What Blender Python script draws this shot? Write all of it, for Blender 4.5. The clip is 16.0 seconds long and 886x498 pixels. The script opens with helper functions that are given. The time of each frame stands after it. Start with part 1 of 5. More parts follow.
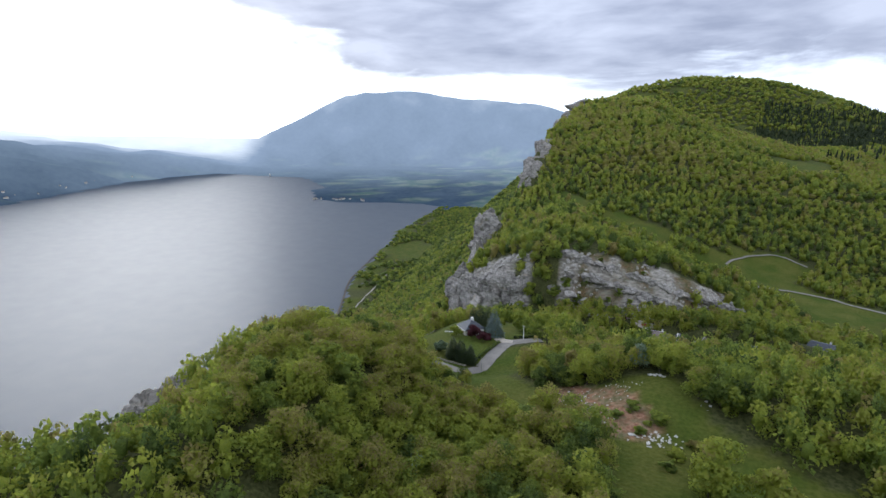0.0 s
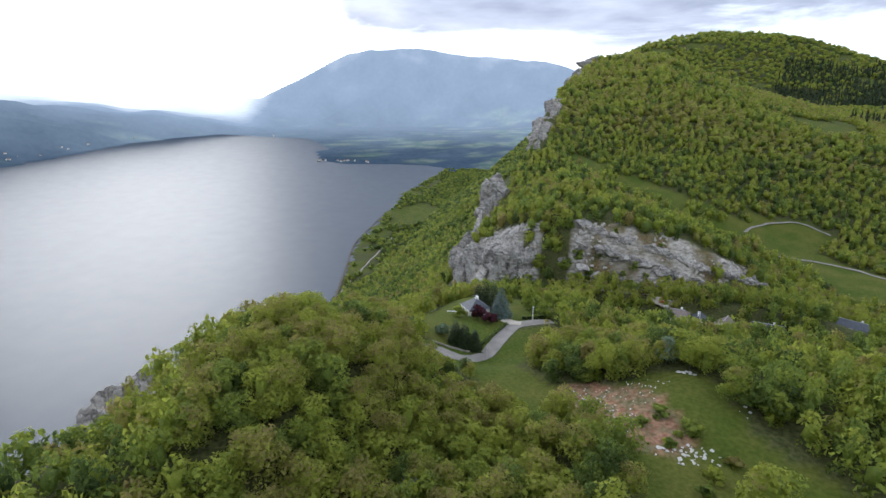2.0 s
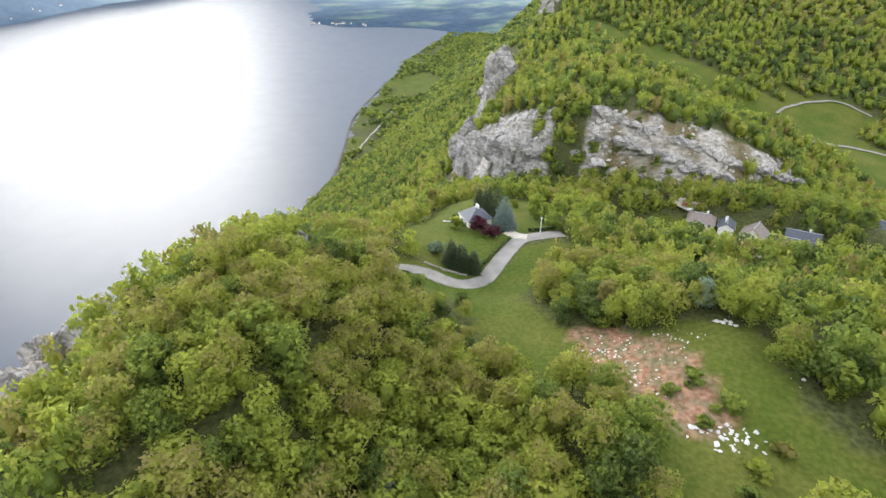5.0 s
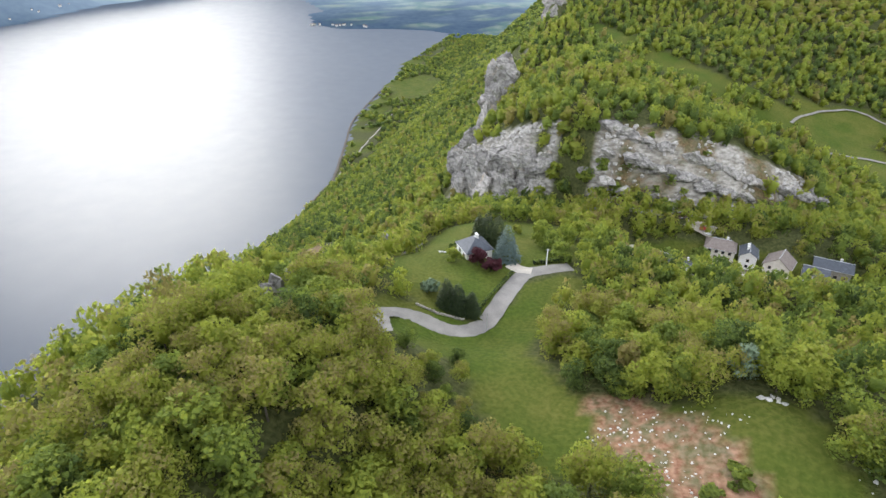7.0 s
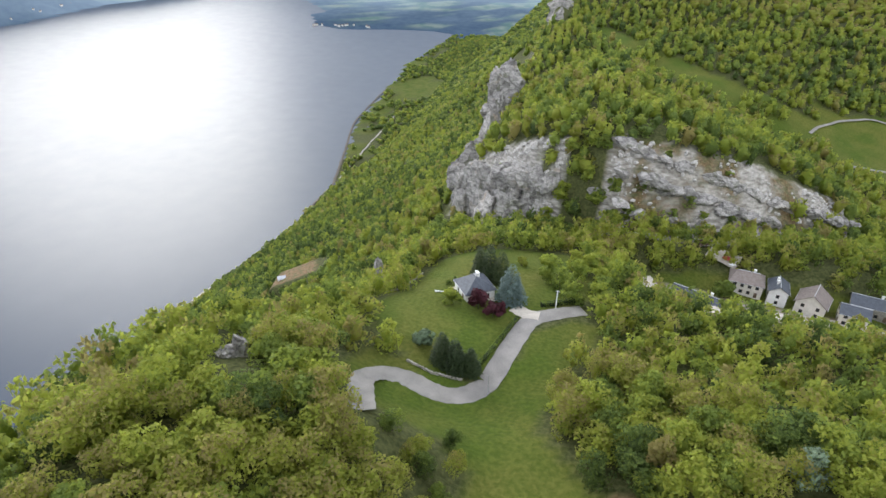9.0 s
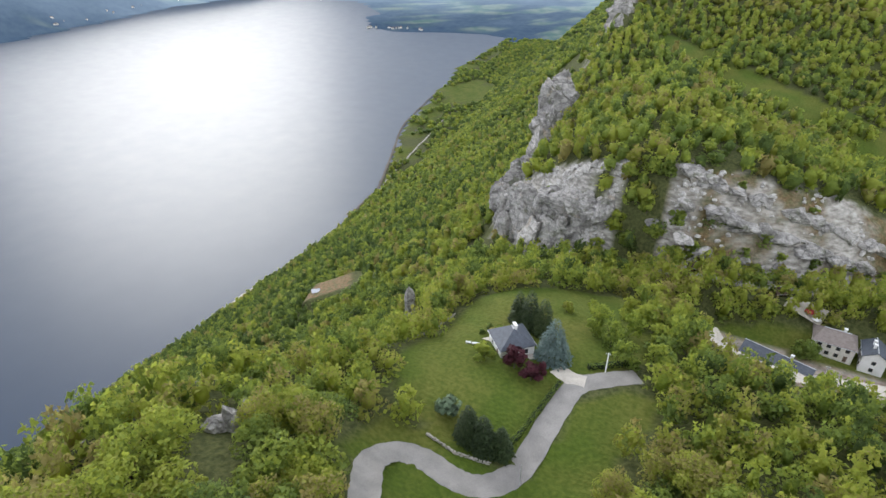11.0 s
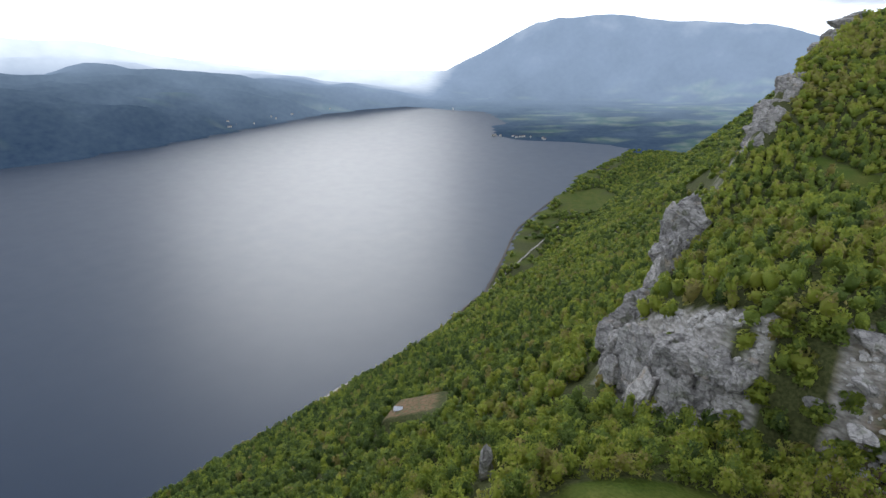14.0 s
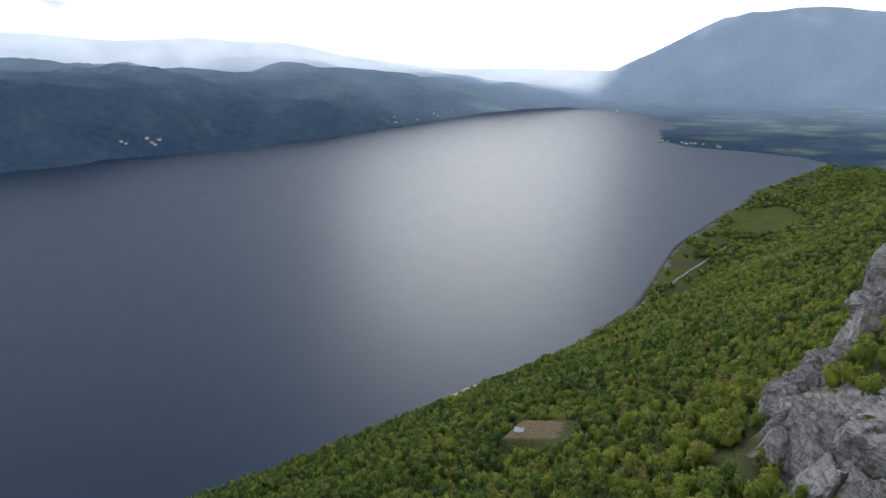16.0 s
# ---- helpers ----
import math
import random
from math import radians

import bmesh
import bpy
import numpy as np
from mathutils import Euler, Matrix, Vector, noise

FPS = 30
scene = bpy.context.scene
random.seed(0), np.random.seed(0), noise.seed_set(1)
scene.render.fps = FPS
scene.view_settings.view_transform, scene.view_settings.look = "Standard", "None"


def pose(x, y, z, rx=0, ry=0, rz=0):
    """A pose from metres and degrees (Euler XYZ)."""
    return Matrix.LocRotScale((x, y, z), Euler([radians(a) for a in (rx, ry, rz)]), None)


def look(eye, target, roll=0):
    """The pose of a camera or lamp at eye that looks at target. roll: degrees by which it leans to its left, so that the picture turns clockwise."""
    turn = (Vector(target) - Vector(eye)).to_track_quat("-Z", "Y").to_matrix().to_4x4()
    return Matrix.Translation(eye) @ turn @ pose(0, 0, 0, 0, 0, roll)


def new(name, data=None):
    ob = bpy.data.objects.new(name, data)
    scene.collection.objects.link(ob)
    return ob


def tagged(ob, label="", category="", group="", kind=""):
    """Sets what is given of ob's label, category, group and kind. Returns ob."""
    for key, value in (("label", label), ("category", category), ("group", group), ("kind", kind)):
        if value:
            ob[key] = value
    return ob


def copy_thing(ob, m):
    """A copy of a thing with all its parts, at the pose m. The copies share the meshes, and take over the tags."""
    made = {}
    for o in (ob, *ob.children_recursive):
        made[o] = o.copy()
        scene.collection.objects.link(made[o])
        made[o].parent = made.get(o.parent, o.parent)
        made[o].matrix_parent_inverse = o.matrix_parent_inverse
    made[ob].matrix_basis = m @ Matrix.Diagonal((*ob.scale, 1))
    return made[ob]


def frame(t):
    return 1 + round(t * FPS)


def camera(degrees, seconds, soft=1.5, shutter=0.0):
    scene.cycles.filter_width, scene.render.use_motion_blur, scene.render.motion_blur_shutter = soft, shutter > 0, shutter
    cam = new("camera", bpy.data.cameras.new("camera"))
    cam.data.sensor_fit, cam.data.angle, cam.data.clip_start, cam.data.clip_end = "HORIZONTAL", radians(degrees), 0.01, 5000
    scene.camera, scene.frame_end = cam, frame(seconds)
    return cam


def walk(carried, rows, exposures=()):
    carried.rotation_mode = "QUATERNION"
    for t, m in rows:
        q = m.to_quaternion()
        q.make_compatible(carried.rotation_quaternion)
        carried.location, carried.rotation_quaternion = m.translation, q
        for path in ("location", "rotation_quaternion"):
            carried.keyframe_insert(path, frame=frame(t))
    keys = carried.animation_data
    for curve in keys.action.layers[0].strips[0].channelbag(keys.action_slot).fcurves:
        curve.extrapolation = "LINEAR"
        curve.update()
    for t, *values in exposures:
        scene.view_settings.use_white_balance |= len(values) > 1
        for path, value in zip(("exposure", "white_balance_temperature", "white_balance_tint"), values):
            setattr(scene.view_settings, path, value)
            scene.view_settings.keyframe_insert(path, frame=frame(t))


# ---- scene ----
EXPOSURES = [(0, 0.14, 5780, 10), (1.6, 0.16, 5780, 10), (2.2, 0.55, 5900, 10), (3.0, 1.1, 6200, 10), (3.6, 1.38, 6250, 10), (8.0, 1.0, 6120, 10), (11.0, 0.88, 6080, 10), (12.0, 0.68, 6020, 10), (13.0, 0.46, 5960, 10), (14.0, 0.14, 5850, 10), (16.0, -0.12, 5780, 10)]
# ---- camera begin
cam = camera(79.88, 16.0)
PATH = [
    (0, (55.25, -27.22, 456.92), (23.96, 65.68, 437.17), 0.19),
    (0.5, (53.87, -21.69, 457.02), (22.24, 71.12, 437.35), 0.15),
    (1, (52.32, -16.34, 457.52), (20.42, 76.33, 437.68), 0.13),
    (1.5, (51.01, -10.60, 457.18), (18.78, 81.99, 437.51), 0.17),
    (2, (49.53, -5.15, 457.37), (17.70, 85.78, 430.58), 0.12),
    (2.5, (48.19, 0.33, 457.51), (17.23, 88.36, 421.58), 0.15),
    (3, (46.90, 6.11, 457.37), (16.81, 90.61, 413.18), 0.08),
    (3.5, (45.56, 11.46, 458.06), (16.09, 93.62, 409.27), -0.03),
    (4, (44.23, 16.83, 458.68), (14.80, 98.91, 409.72), -0.09),
    (6.5, (37.11, 44.51, 459.81), (7.52, 126.66, 411.07), -0.09),
    (7, (35.51, 50.07, 459.74), (5.86, 132.20, 411.01), 0.02),
    (7.5, (34.07, 55.69, 460.22), (4.29, 137.74, 411.43), 0.01),
    (8, (32.35, 61.42, 460.49), (2.59, 143.49, 411.71), 0.09),
    (10.5, (24.79, 90.55, 461.05), (-9.89, 170.87, 412.62), -0.04),
    (11, (23.29, 95.87, 461.41), (-14.60, 174.75, 413.01), -0.12),
    (11.5, (21.75, 101.18, 461.79), (-16.93, 180.31, 414.44), -0.11),
    (12, (20.17, 106.38, 462.30), (-19.94, 187.41, 419.57), -0.09),
    (12.5, (18.43, 111.45, 462.48), (-23.27, 193.70, 423.80), -0.03),
    (13, (16.75, 117.29, 461.94), (-28.22, 199.31, 426.60), -0.13),
    (13.5, (15.87, 121.73, 462.78), (-36.30, 200.68, 430.47), -0.14),
    (14, (14.26, 127.65, 463.15), (-44.97, 201.79, 431.62), -0.19),
    (14.5, (12.03, 133.02, 463.78), (-52.52, 202.39, 431.82), -0.21),
    (15, (10.40, 137.24, 464.46), (-59.28, 201.39, 432.38), -0.15),
    (15.5, (7.91, 142.12, 464.78), (-66.21, 200.98, 432.52), -0.12),
    (16, (5.45, 144.52, 465.28), (-72.46, 198.61, 433.59), 0.23),
]
walk(cam, [(t, look(e, g, r)) for t, e, g, r in PATH], EXPOSURES)
# ---- camera end

# ---- world and sun ----
SUN_AZ, SUN_EL = radians(-52), radians(16)          # azimuth from +y towards +x
sun_way = Vector((math.sin(SUN_AZ) * math.cos(SUN_EL), math.cos(SUN_AZ) * math.cos(SUN_EL), math.sin(SUN_EL)))
world = bpy.data.worlds.new("sky")
scene.world = world
world.use_nodes = True
wn, wl = world.node_tree.nodes, world.node_tree.links
wn.clear()


def wnode(kind, **values):
    n = wn.new(kind)
    for key, v in values.items():
        n.inputs[key].default_value = v
    return n


def wmath(op, a, b=0.0, clamp=False):
    n = wn.new("ShaderNodeMath")
    n.operation, n.use_clamp = op, clamp
    for i, v in enumerate((a, b)):
        if isinstance(v, (int, float)):
            n.inputs[i].default_value = v
        else:
            wl.new(v, n.inputs[i])
    return n.outputs[0]


def wmix(fac, a, b):
    n = wn.new("ShaderNodeMix")
    n.data_type = "RGBA"
    for i, v in ((0, fac), (6, a), (7, b)):
        if isinstance(v, (int, float)):
            n.inputs[i].default_value = v
        elif isinstance(v, tuple):
            n.inputs[i].default_value = (*v, 1)
        else:
            wl.new(v, n.inputs[i])
    return n.outputs[2]


sky = wn.new("ShaderNodeTexSky")
sky.sky_type, sky.sun_disc = "NISHITA", False
sky.sun_elevation, sky.sun_rotation = SUN_EL, SUN_AZ
coord = wn.new("ShaderNodeTexCoord")
sep = wn.new("ShaderNodeSeparateXYZ")
wl.new(coord.outputs["Generated"], sep.inputs[0])
up = wmath("MAXIMUM", sep.outputs[2], 0.02)
# clouds lie on a flat layer: the direction divided by its height
flat = wn.new("ShaderNodeCombineXYZ")
soft_up = wmath("ADD", up, 0.10)
wl.new(wmath("DIVIDE", sep.outputs[0], soft_up), flat.inputs[0])
wl.new(wmath("DIVIDE", sep.outputs[1], soft_up), flat.inputs[1])
cloud = wnode("ShaderNodeTexNoise", Scale=0.95, Detail=8.0, Roughness=0.56, Distortion=0.3)
wl.new(flat.outputs[0], cloud.inputs["Vector"])
toward = wmath("ADD", wmath("MULTIPLY", sep.outputs[0], sun_way.x), wmath("ADD", wmath("MULTIPLY", sep.outputs[1], sun_way.y), wmath("MULTIPLY", sep.outputs[2], sun_way.z)))
bright = wmath("POWER", wmath("MAXIMUM", wmath("MULTIPLY", wmath("ADD", toward, 0.35), 0.74), 0.0), 3.4)
# thickness of the cloud: thin white veil towards the sun, grey-blue decks away from it
thick = wmath("ADD", cloud.outputs[0], wmath("MULTIPLY", wmath("SUBTRACT", 0.50, bright), 0.46))
ramp = wn.new("ShaderNodeMapRange")
ramp.inputs[1].default_value, ramp.inputs[2].default_value = 0.39, 0.60
wl.new(thick, ramp.inputs[0])
veil = wmix(bright, (0.98, 1.03, 1.12), (1.50, 1.50, 1.47))
streak = wnode("ShaderNodeTexNoise", Scale=2.6, Detail=7.0, Roughness=0.6, Distortion=0.4)
drift = wn.new("ShaderNodeMapping")
drift.inputs["Scale"].default_value = (0.5, 1.3, 1.0)
drift.inputs["Rotation"].default_value = (0, 0, 0.5)
wl.new(flat.outputs[0], drift.inputs[0])
wl.new(drift.outputs[0], streak.inputs["Vector"])
spread = wn.new("ShaderNodeMapRange")
spread.inputs[1].default_value, spread.inputs[2].default_value = 0.36, 0.66
wl.new(streak.outputs[0], spread.inputs[0])
deck = wmix(bright, wmix(spread.outputs[0], (0.36, 0.37, 0.44), (0.66, 0.67, 0.71)), (0.78, 0.81, 0.90))
# low banks: a grey deck whose ragged lower edge leaves a bright gap over the horizon
banks = wn.new("ShaderNodeMapping")
banks.inputs["Scale"].default_value = (2.8, 2.8, 12.0)
wl.new(coord.outputs["Generated"], banks.inputs[0])
bank = wnode("ShaderNodeTexNoise", Scale=1.25, Detail=7.0, Roughness=0.55, Distortion=0.35)
wl.new(banks.outputs[0], bank.inputs["Vector"])
bulk = wnode("ShaderNodeTexNoise", Scale=2.1, Detail=6.0, Roughness=0.5, Distortion=0.2)
wl.new(banks.outputs[0], bulk.inputs["Vector"])
near_sun = wmath("MULTIPLY", wmath("MAXIMUM", wmath("SUBTRACT", toward, 0.90), 0.0), 42.0)
low = wmath("ADD", wmath("MULTIPLY", wmath("SUBTRACT", sep.outputs[2], 0.098), 30.0), wmath("MULTIPLY", wmath("SUBTRACT", bank.outputs[0], 0.5), 7.0))
low = wmath("SUBTRACT", low, near_sun)
edge_soft = wn.new("ShaderNodeMapRange")
edge_soft.interpolation_type = "SMOOTHSTEP"
edge_soft.inputs[1].default_value, edge_soft.inputs[2].default_value = -0.3, 1.3
wl.new(low, edge_soft.inputs[0])
shade = wn.new("ShaderNodeMapRange")
shade.inputs[1].default_value, shade.inputs[2].default_value = 0.34, 0.66
wl.new(bulk.outputs[0], shade.inputs[0])
bank_grey = wmix(shade.outputs[0], (0.30, 0.315, 0.39), (0.56, 0.57, 0.64))
high_up = wn.new("ShaderNodeMapRange")
high_up.inputs[1].default_value, high_up.inputs[2].default_value = 0.22, 0.40
wl.new(sep.outputs[2], high_up.inputs[0])
low_sky = wmix(edge_soft.outputs[0], veil, bank_grey)
layer = wmix(high_up.outputs[0], low_sky, wmix(ramp.outputs[0], veil, deck))
# unseen bright clouds opposite the sun, added to lift slopes that face away from it
behind = wn.new("ShaderNodeMapRange")
behind.interpolation_type = "SMOOTHSTEP"
behind.inputs[1].default_value, behind.inputs[2].default_value = 0.35, -0.55
wl.new(toward, behind.inputs[0])
layer = wmix(behind.outputs[0], layer, wmix(spread.outputs[0], (0.80, 0.83, 0.90), (1.10, 1.11, 1.13)))
bg_sky = wnode("ShaderNodeBackground", Strength=0.07)
wl.new(sky.outputs[0], bg_sky.inputs[0])
bg_cloud = wnode("ShaderNodeBackground", Strength=1.35)
wl.new(layer, bg_cloud.inputs[0])
both = wn.new("ShaderNodeMixShader")
both.inputs[0].default_value = 0.86
wl.new(bg_sky.outputs[0], both.inputs[1])
wl.new(bg_cloud.outputs[0], both.inputs[2])
out = wn.new("ShaderNodeOutputWorld")
wl.new(both.outputs[0], out.inputs[0])

sun_data = bpy.data.lights.new("sun", "SUN")
sun_data.energy, sun_data.angle, sun_data.color = 1.0, radians(28), (1.0, 0.94, 0.84)
sun = new("sun", sun_data)
sun.matrix_world = look((0, 0, 900), Vector((0, 0, 900)) - sun_way)

# ---- materials ----
def material(name, rough=0.9, metal=0.0):
    m = bpy.data.materials.new(name)
    m.use_nodes = True
    n, l = m.node_tree.nodes, m.node_tree.links
    b = n["Principled BSDF"]
    b.inputs["Roughness"].default_value, b.inputs["Metallic"].default_value = rough, metal
    return m, n, l, b


def mixed(n, l, fac, a, b):
    x = n.new("ShaderNodeMix")
    x.data_type = "RGBA"
    for i, v in ((0, fac), (6, a), (7, b)):
        if isinstance(v, (int, float)):
            x.inputs[i].default_value = v
        elif isinstance(v, tuple):
            x.inputs[i].default_value = (*v, 1)
        else:
            l.new(v, x.inputs[i])
    return x.outputs[2]


def noisy(n, l, scale, detail=5.0, low=0.35, high=0.65, coords="Object", distort=0.0, stretch=None):
    t = n.new("ShaderNodeTexNoise")
    t.inputs["Scale"].default_value, t.inputs["Detail"].default_value, t.inputs["Distortion"].default_value = scale, detail, distort
    c = n.new("ShaderNodeTexCoord")
    src = c.outputs[coords]
    if stretch:
        mp = n.new("ShaderNodeMapping")
        mp.inputs["Scale"].default_value = stretch
        l.new(src, mp.inputs["Vector"])
        src = mp.outputs[0]
    l.new(src, t.inputs["Vector"])
    r = n.new("ShaderNodeMapRange")
    r.inputs[1].default_value, r.inputs[2].default_value = low, high
    l.new(t.outputs[0], r.inputs[0])
    return r.outputs[0]


def bumped(n, l, b, height, strength=0.4, distance=0.2):
    k = n.new("ShaderNodeBump")
    k.inputs["Strength"].default_value, k.inputs["Distance"].default_value = strength, distance
    l.new(height, k.inputs["Height"])
    l.new(k.outputs[0], b.inputs["Normal"])


def attribute(n, name):
    a = n.new("ShaderNodeAttribute")
    a.attribute_name = name
    return a


def plain(name, dark, light, scale=2.0, rough=0.85, metal=0.0, bump=0.15, distance=0.02, fine=30.0):
    """A surface that varies between two colours at two scales, with fine relief."""
    m, n, l, b = material(name, rough, metal)
    big, small = noisy(n, l, scale), noisy(n, l, fine, 3.0)
    mid = tuple((p + q) / 2 for p, q in zip(dark, light))
    l.new(mixed(n, l, small, mixed(n, l, big, dark, mid), mixed(n, l, big, mid, light)), b.inputs["Base Color"])
    bumped(n, l, b, small, bump, distance)
    return m


def foliage(name, ramp_stops, through_it=0.56):
    """Leaves: colour by tree (attribute tint, painted crown shade included), varied leaf by leaf."""
    m, n, l, b = material(name, 0.65)
    b.inputs["Specular IOR Level"].default_value = 0.25
    tint = attribute(n, "tint").outputs["Fac"]
    info = n.new("ShaderNodeObjectInfo")
    geo = n.new("ShaderNodeNewGeometry")
    add = n.new("ShaderNodeMath")
    add.operation = "MULTIPLY_ADD"
    l.new(geo.outputs["Random Per Island"], add.inputs[0])
    add.inputs[1].default_value = 0.10
    mid = n.new("ShaderNodeMath")
    mid.operation = "SUBTRACT"
    l.new(tint, mid.inputs[0])
    mid.inputs[1].default_value = 0.12
    l.new(mid.outputs[0], add.inputs[2])
    more = n.new("ShaderNodeMath")
    more.operation = "MULTIPLY_ADD"
    l.new(info.outputs["Random"], more.inputs[0])
    more.inputs[1].default_value = 0.12
    l.new(add.outputs[0], more.inputs[2])
    speck = n.new("ShaderNodeMath")
    speck.operation = "MULTIPLY_ADD"
    leafy = noisy(n, l, 2.6, 4.0, 0.3, 0.7)
    l.new(leafy, speck.inputs[0])
    speck.inputs[1].default_value = 0.22
    l.new(more.outputs[0], speck.inputs[2])
    bumped(n, l, b, leafy, 0.7, 0.5)
    r = n.new("ShaderNodeValToRGB")
    e = r.color_ramp.elements
    for i, (at, col) in enumerate(ramp_stops):
        s = e[i] if i < 2 else e.new(at)
        s.position, s.color = at, (*col, 1)
    l.new(speck.outputs[0], r.inputs[0])
    l.new(r.outputs[0], b.inputs["Base Color"])
    t = n.new("ShaderNodeBsdfTranslucent")
    l.new(r.outputs[0], t.inputs[0])
    x = n.new("ShaderNodeMixShader")
    x.inputs[0].default_value = through_it
    l.new(b.outputs[0], x.inputs[1])
    l.new(t.outputs[0], x.inputs[2])
    l.new(x.outputs[0], n["Material Output"].inputs[0])
    return m


GREENS = [(0.0, (0.064, 0.100, 0.034)), (0.25, (0.158, 0.220, 0.050)), (0.48, (0.250, 0.318, 0.060)),
          (0.70, (0.375, 0.425, 0.060)), (0.86, (0.375, 0.400, 0.070)), (1.0, (0.330, 0.285, 0.095))]
M_LEAF = foliage("spring_leaves", GREENS)
M_SPRUCE = foliage("blue_spruce_needles", [(0.0, (0.035, 0.060, 0.050)), (0.5, (0.085, 0.125, 0.110)), (1.0, (0.14, 0.19, 0.17))], 0.05)
M_CONIFER = foliage("dark_needles", [(0.0, (0.012, 0.022, 0.008)), (0.5, (0.028, 0.045, 0.014)), (1.0, (0.05, 0.07, 0.02))], 0.05)
M_MAPLE = foliage("purple_leaves", [(0.0, (0.030, 0.008, 0.012)), (0.5, (0.075, 0.018, 0.026)), (1.0, (0.12, 0.035, 0.04))], 0.15)
M_PALE = foliage("silvery_leaves", [(0.0, (0.10, 0.16, 0.09)), (0.5, (0.20, 0.27, 0.16)), (1.0, (0.32, 0.38, 0.27))], 0.2)
M_BARK = plain("bark", (0.045, 0.035, 0.026), (0.13, 0.11, 0.085), 1.5, 0.95, bump=0.6, distance=0.05, fine=12)
M_ROAD = plain("worn_asphalt", (0.165, 0.152, 0.137), (0.30, 0.28, 0.25), 0.22, 0.92, bump=0.2, fine=6)
M_GRAVEL = plain("pale_gravel", (0.36, 0.32, 0.26), (0.60, 0.545, 0.46), 0.5, 0.95, bump=0.5, distance=0.05, fine=8)
M_SLATE = plain("slate", (0.035, 0.041, 0.052), (0.085, 0.095, 0.115), 1.0, 0.6, bump=0.3, fine=14)
M_TILE_BROWN = plain("brown_tiles", (0.13, 0.105, 0.09), (0.24, 0.20, 0.175), 1.0, 0.85, bump=0.4, fine=14)
M_RENDER = plain("lime_render", (0.52, 0.48, 0.42), (0.74, 0.70, 0.63), 0.7, 0.95, bump=0.15, fine=20)
M_WHITE = plain("white_paint", (0.66, 0.65, 0.62), (0.82, 0.81, 0.78), 0.8, 0.8)
M_WOOD = plain("weathered_wood", (0.07, 0.045, 0.03), (0.19, 0.13, 0.085), 1.2, 0.85, bump=0.4, fine=16)
M_STONEWALL = plain("stone_wall", (0.20, 0.18, 0.15), (0.42, 0.39, 0.34), 1.5, 0.95, bump=0.6, distance=0.06, fine=6)
M_METAL = plain("galvanised_metal", (0.42, 0.43, 0.44), (0.6, 0.61, 0.62), 1.0, 0.45, 0.7)
M_RED = plain("red_cloth", (0.30, 0.03, 0.03), (0.45, 0.06, 0.05), 1.0, 0.8)

m, n, l, b = material("window_glass", 0.08)
b.inputs["Base Color"].default_value = (0.02, 0.024, 0.028, 1)
M_GLASS = m

# limestone: grey sheets with pale and ochre scars, cracked along the beds
m, n, l, b = material("limestone", 0.93)
big = noisy(n, l, 0.05, 6, 0.4, 0.62)
beds = noisy(n, l, 0.35, 8, 0.36, 0.64, stretch=(0.6, 0.6, 1.6), distort=0.6)
fine = noisy(n, l, 1.6, 8, 0.32, 0.68)
ochre = noisy(n, l, 0.09, 5, 0.60, 0.74, distort=0.4)
moss = noisy(n, l, 0.22, 6, 0.58, 0.66)
c = mixed(n, l, beds, (0.185, 0.173, 0.158), (0.44, 0.415, 0.38))
c = mixed(n, l, fine, mixed(n, l, 0.42, c, (0.14, 0.13, 0.115)), c)
c = mixed(n, l, big, c, mixed(n, l, 0.3, c, (0.60, 0.56, 0.50)))
c = mixed(n, l, ochre, c, mixed(n, l, 0.55, c, (0.46, 0.33, 0.19)))
c = mixed(n, l, moss, c, mixed(n, l, 0.6, c, (0.10, 0.11, 0.05)))
cell = n.new("ShaderNodeTexVoronoi")
cell.feature = "DISTANCE_TO_EDGE"
cell.inputs["Scale"].default_value = 0.24
where = n.new("ShaderNodeTexCoord")
warp = n.new("ShaderNodeVectorMath")
warp.operation = "MULTIPLY_ADD"
grain = n.new("ShaderNodeTexNoise")
grain.inputs["Scale"].default_value, grain.inputs["Detail"].default_value = 0.5, 4.0
l.new(where.outputs["Object"], grain.inputs["Vector"])
l.new(grain.outputs["Color"], warp.inputs[0])
warp.inputs[1].default_value = (3.2, 3.2, 3.2)
l.new(where.outputs["Object"], warp.inputs[2])
tall = n.new("ShaderNodeMapping")
tall.inputs["Scale"].default_value = (1.0, 1.0, 0.62)
tall.inputs["Rotation"].default_value = (0.25, 0.2, 0.0)
l.new(warp.outputs[0], tall.inputs[0])
l.new(tall.outputs[0], cell.inputs["Vector"])
joint = n.new("ShaderNodeMapRange")
joint.inputs[1].default_value, joint.inputs[2].default_value = 0.0, 0.07
l.new(cell.outputs["Distance"], joint.inputs[0])
c = mixed(n, l, joint.outputs[0], mixed(n, l, 0.45, c, (0.06, 0.056, 0.05)), c)
l.new(c, b.inputs["Base Color"])
k = n.new("ShaderNodeMath")
k.operation = "MULTIPLY_ADD"
l.new(fine, k.inputs[0])
k.inputs[1].default_value = 0.45
l.new(beds, k.inputs[2])
k2 = n.new("ShaderNodeMath")
k2.operation = "MULTIPLY_ADD"
l.new(joint.outputs[0], k2.inputs[0])
k2.inputs[1].default_value = 0.8
l.new(k.outputs[0], k2.inputs[2])
bumped(n, l, b, k2.outputs[0], 0.75, 0.6)
M_ROCK = m

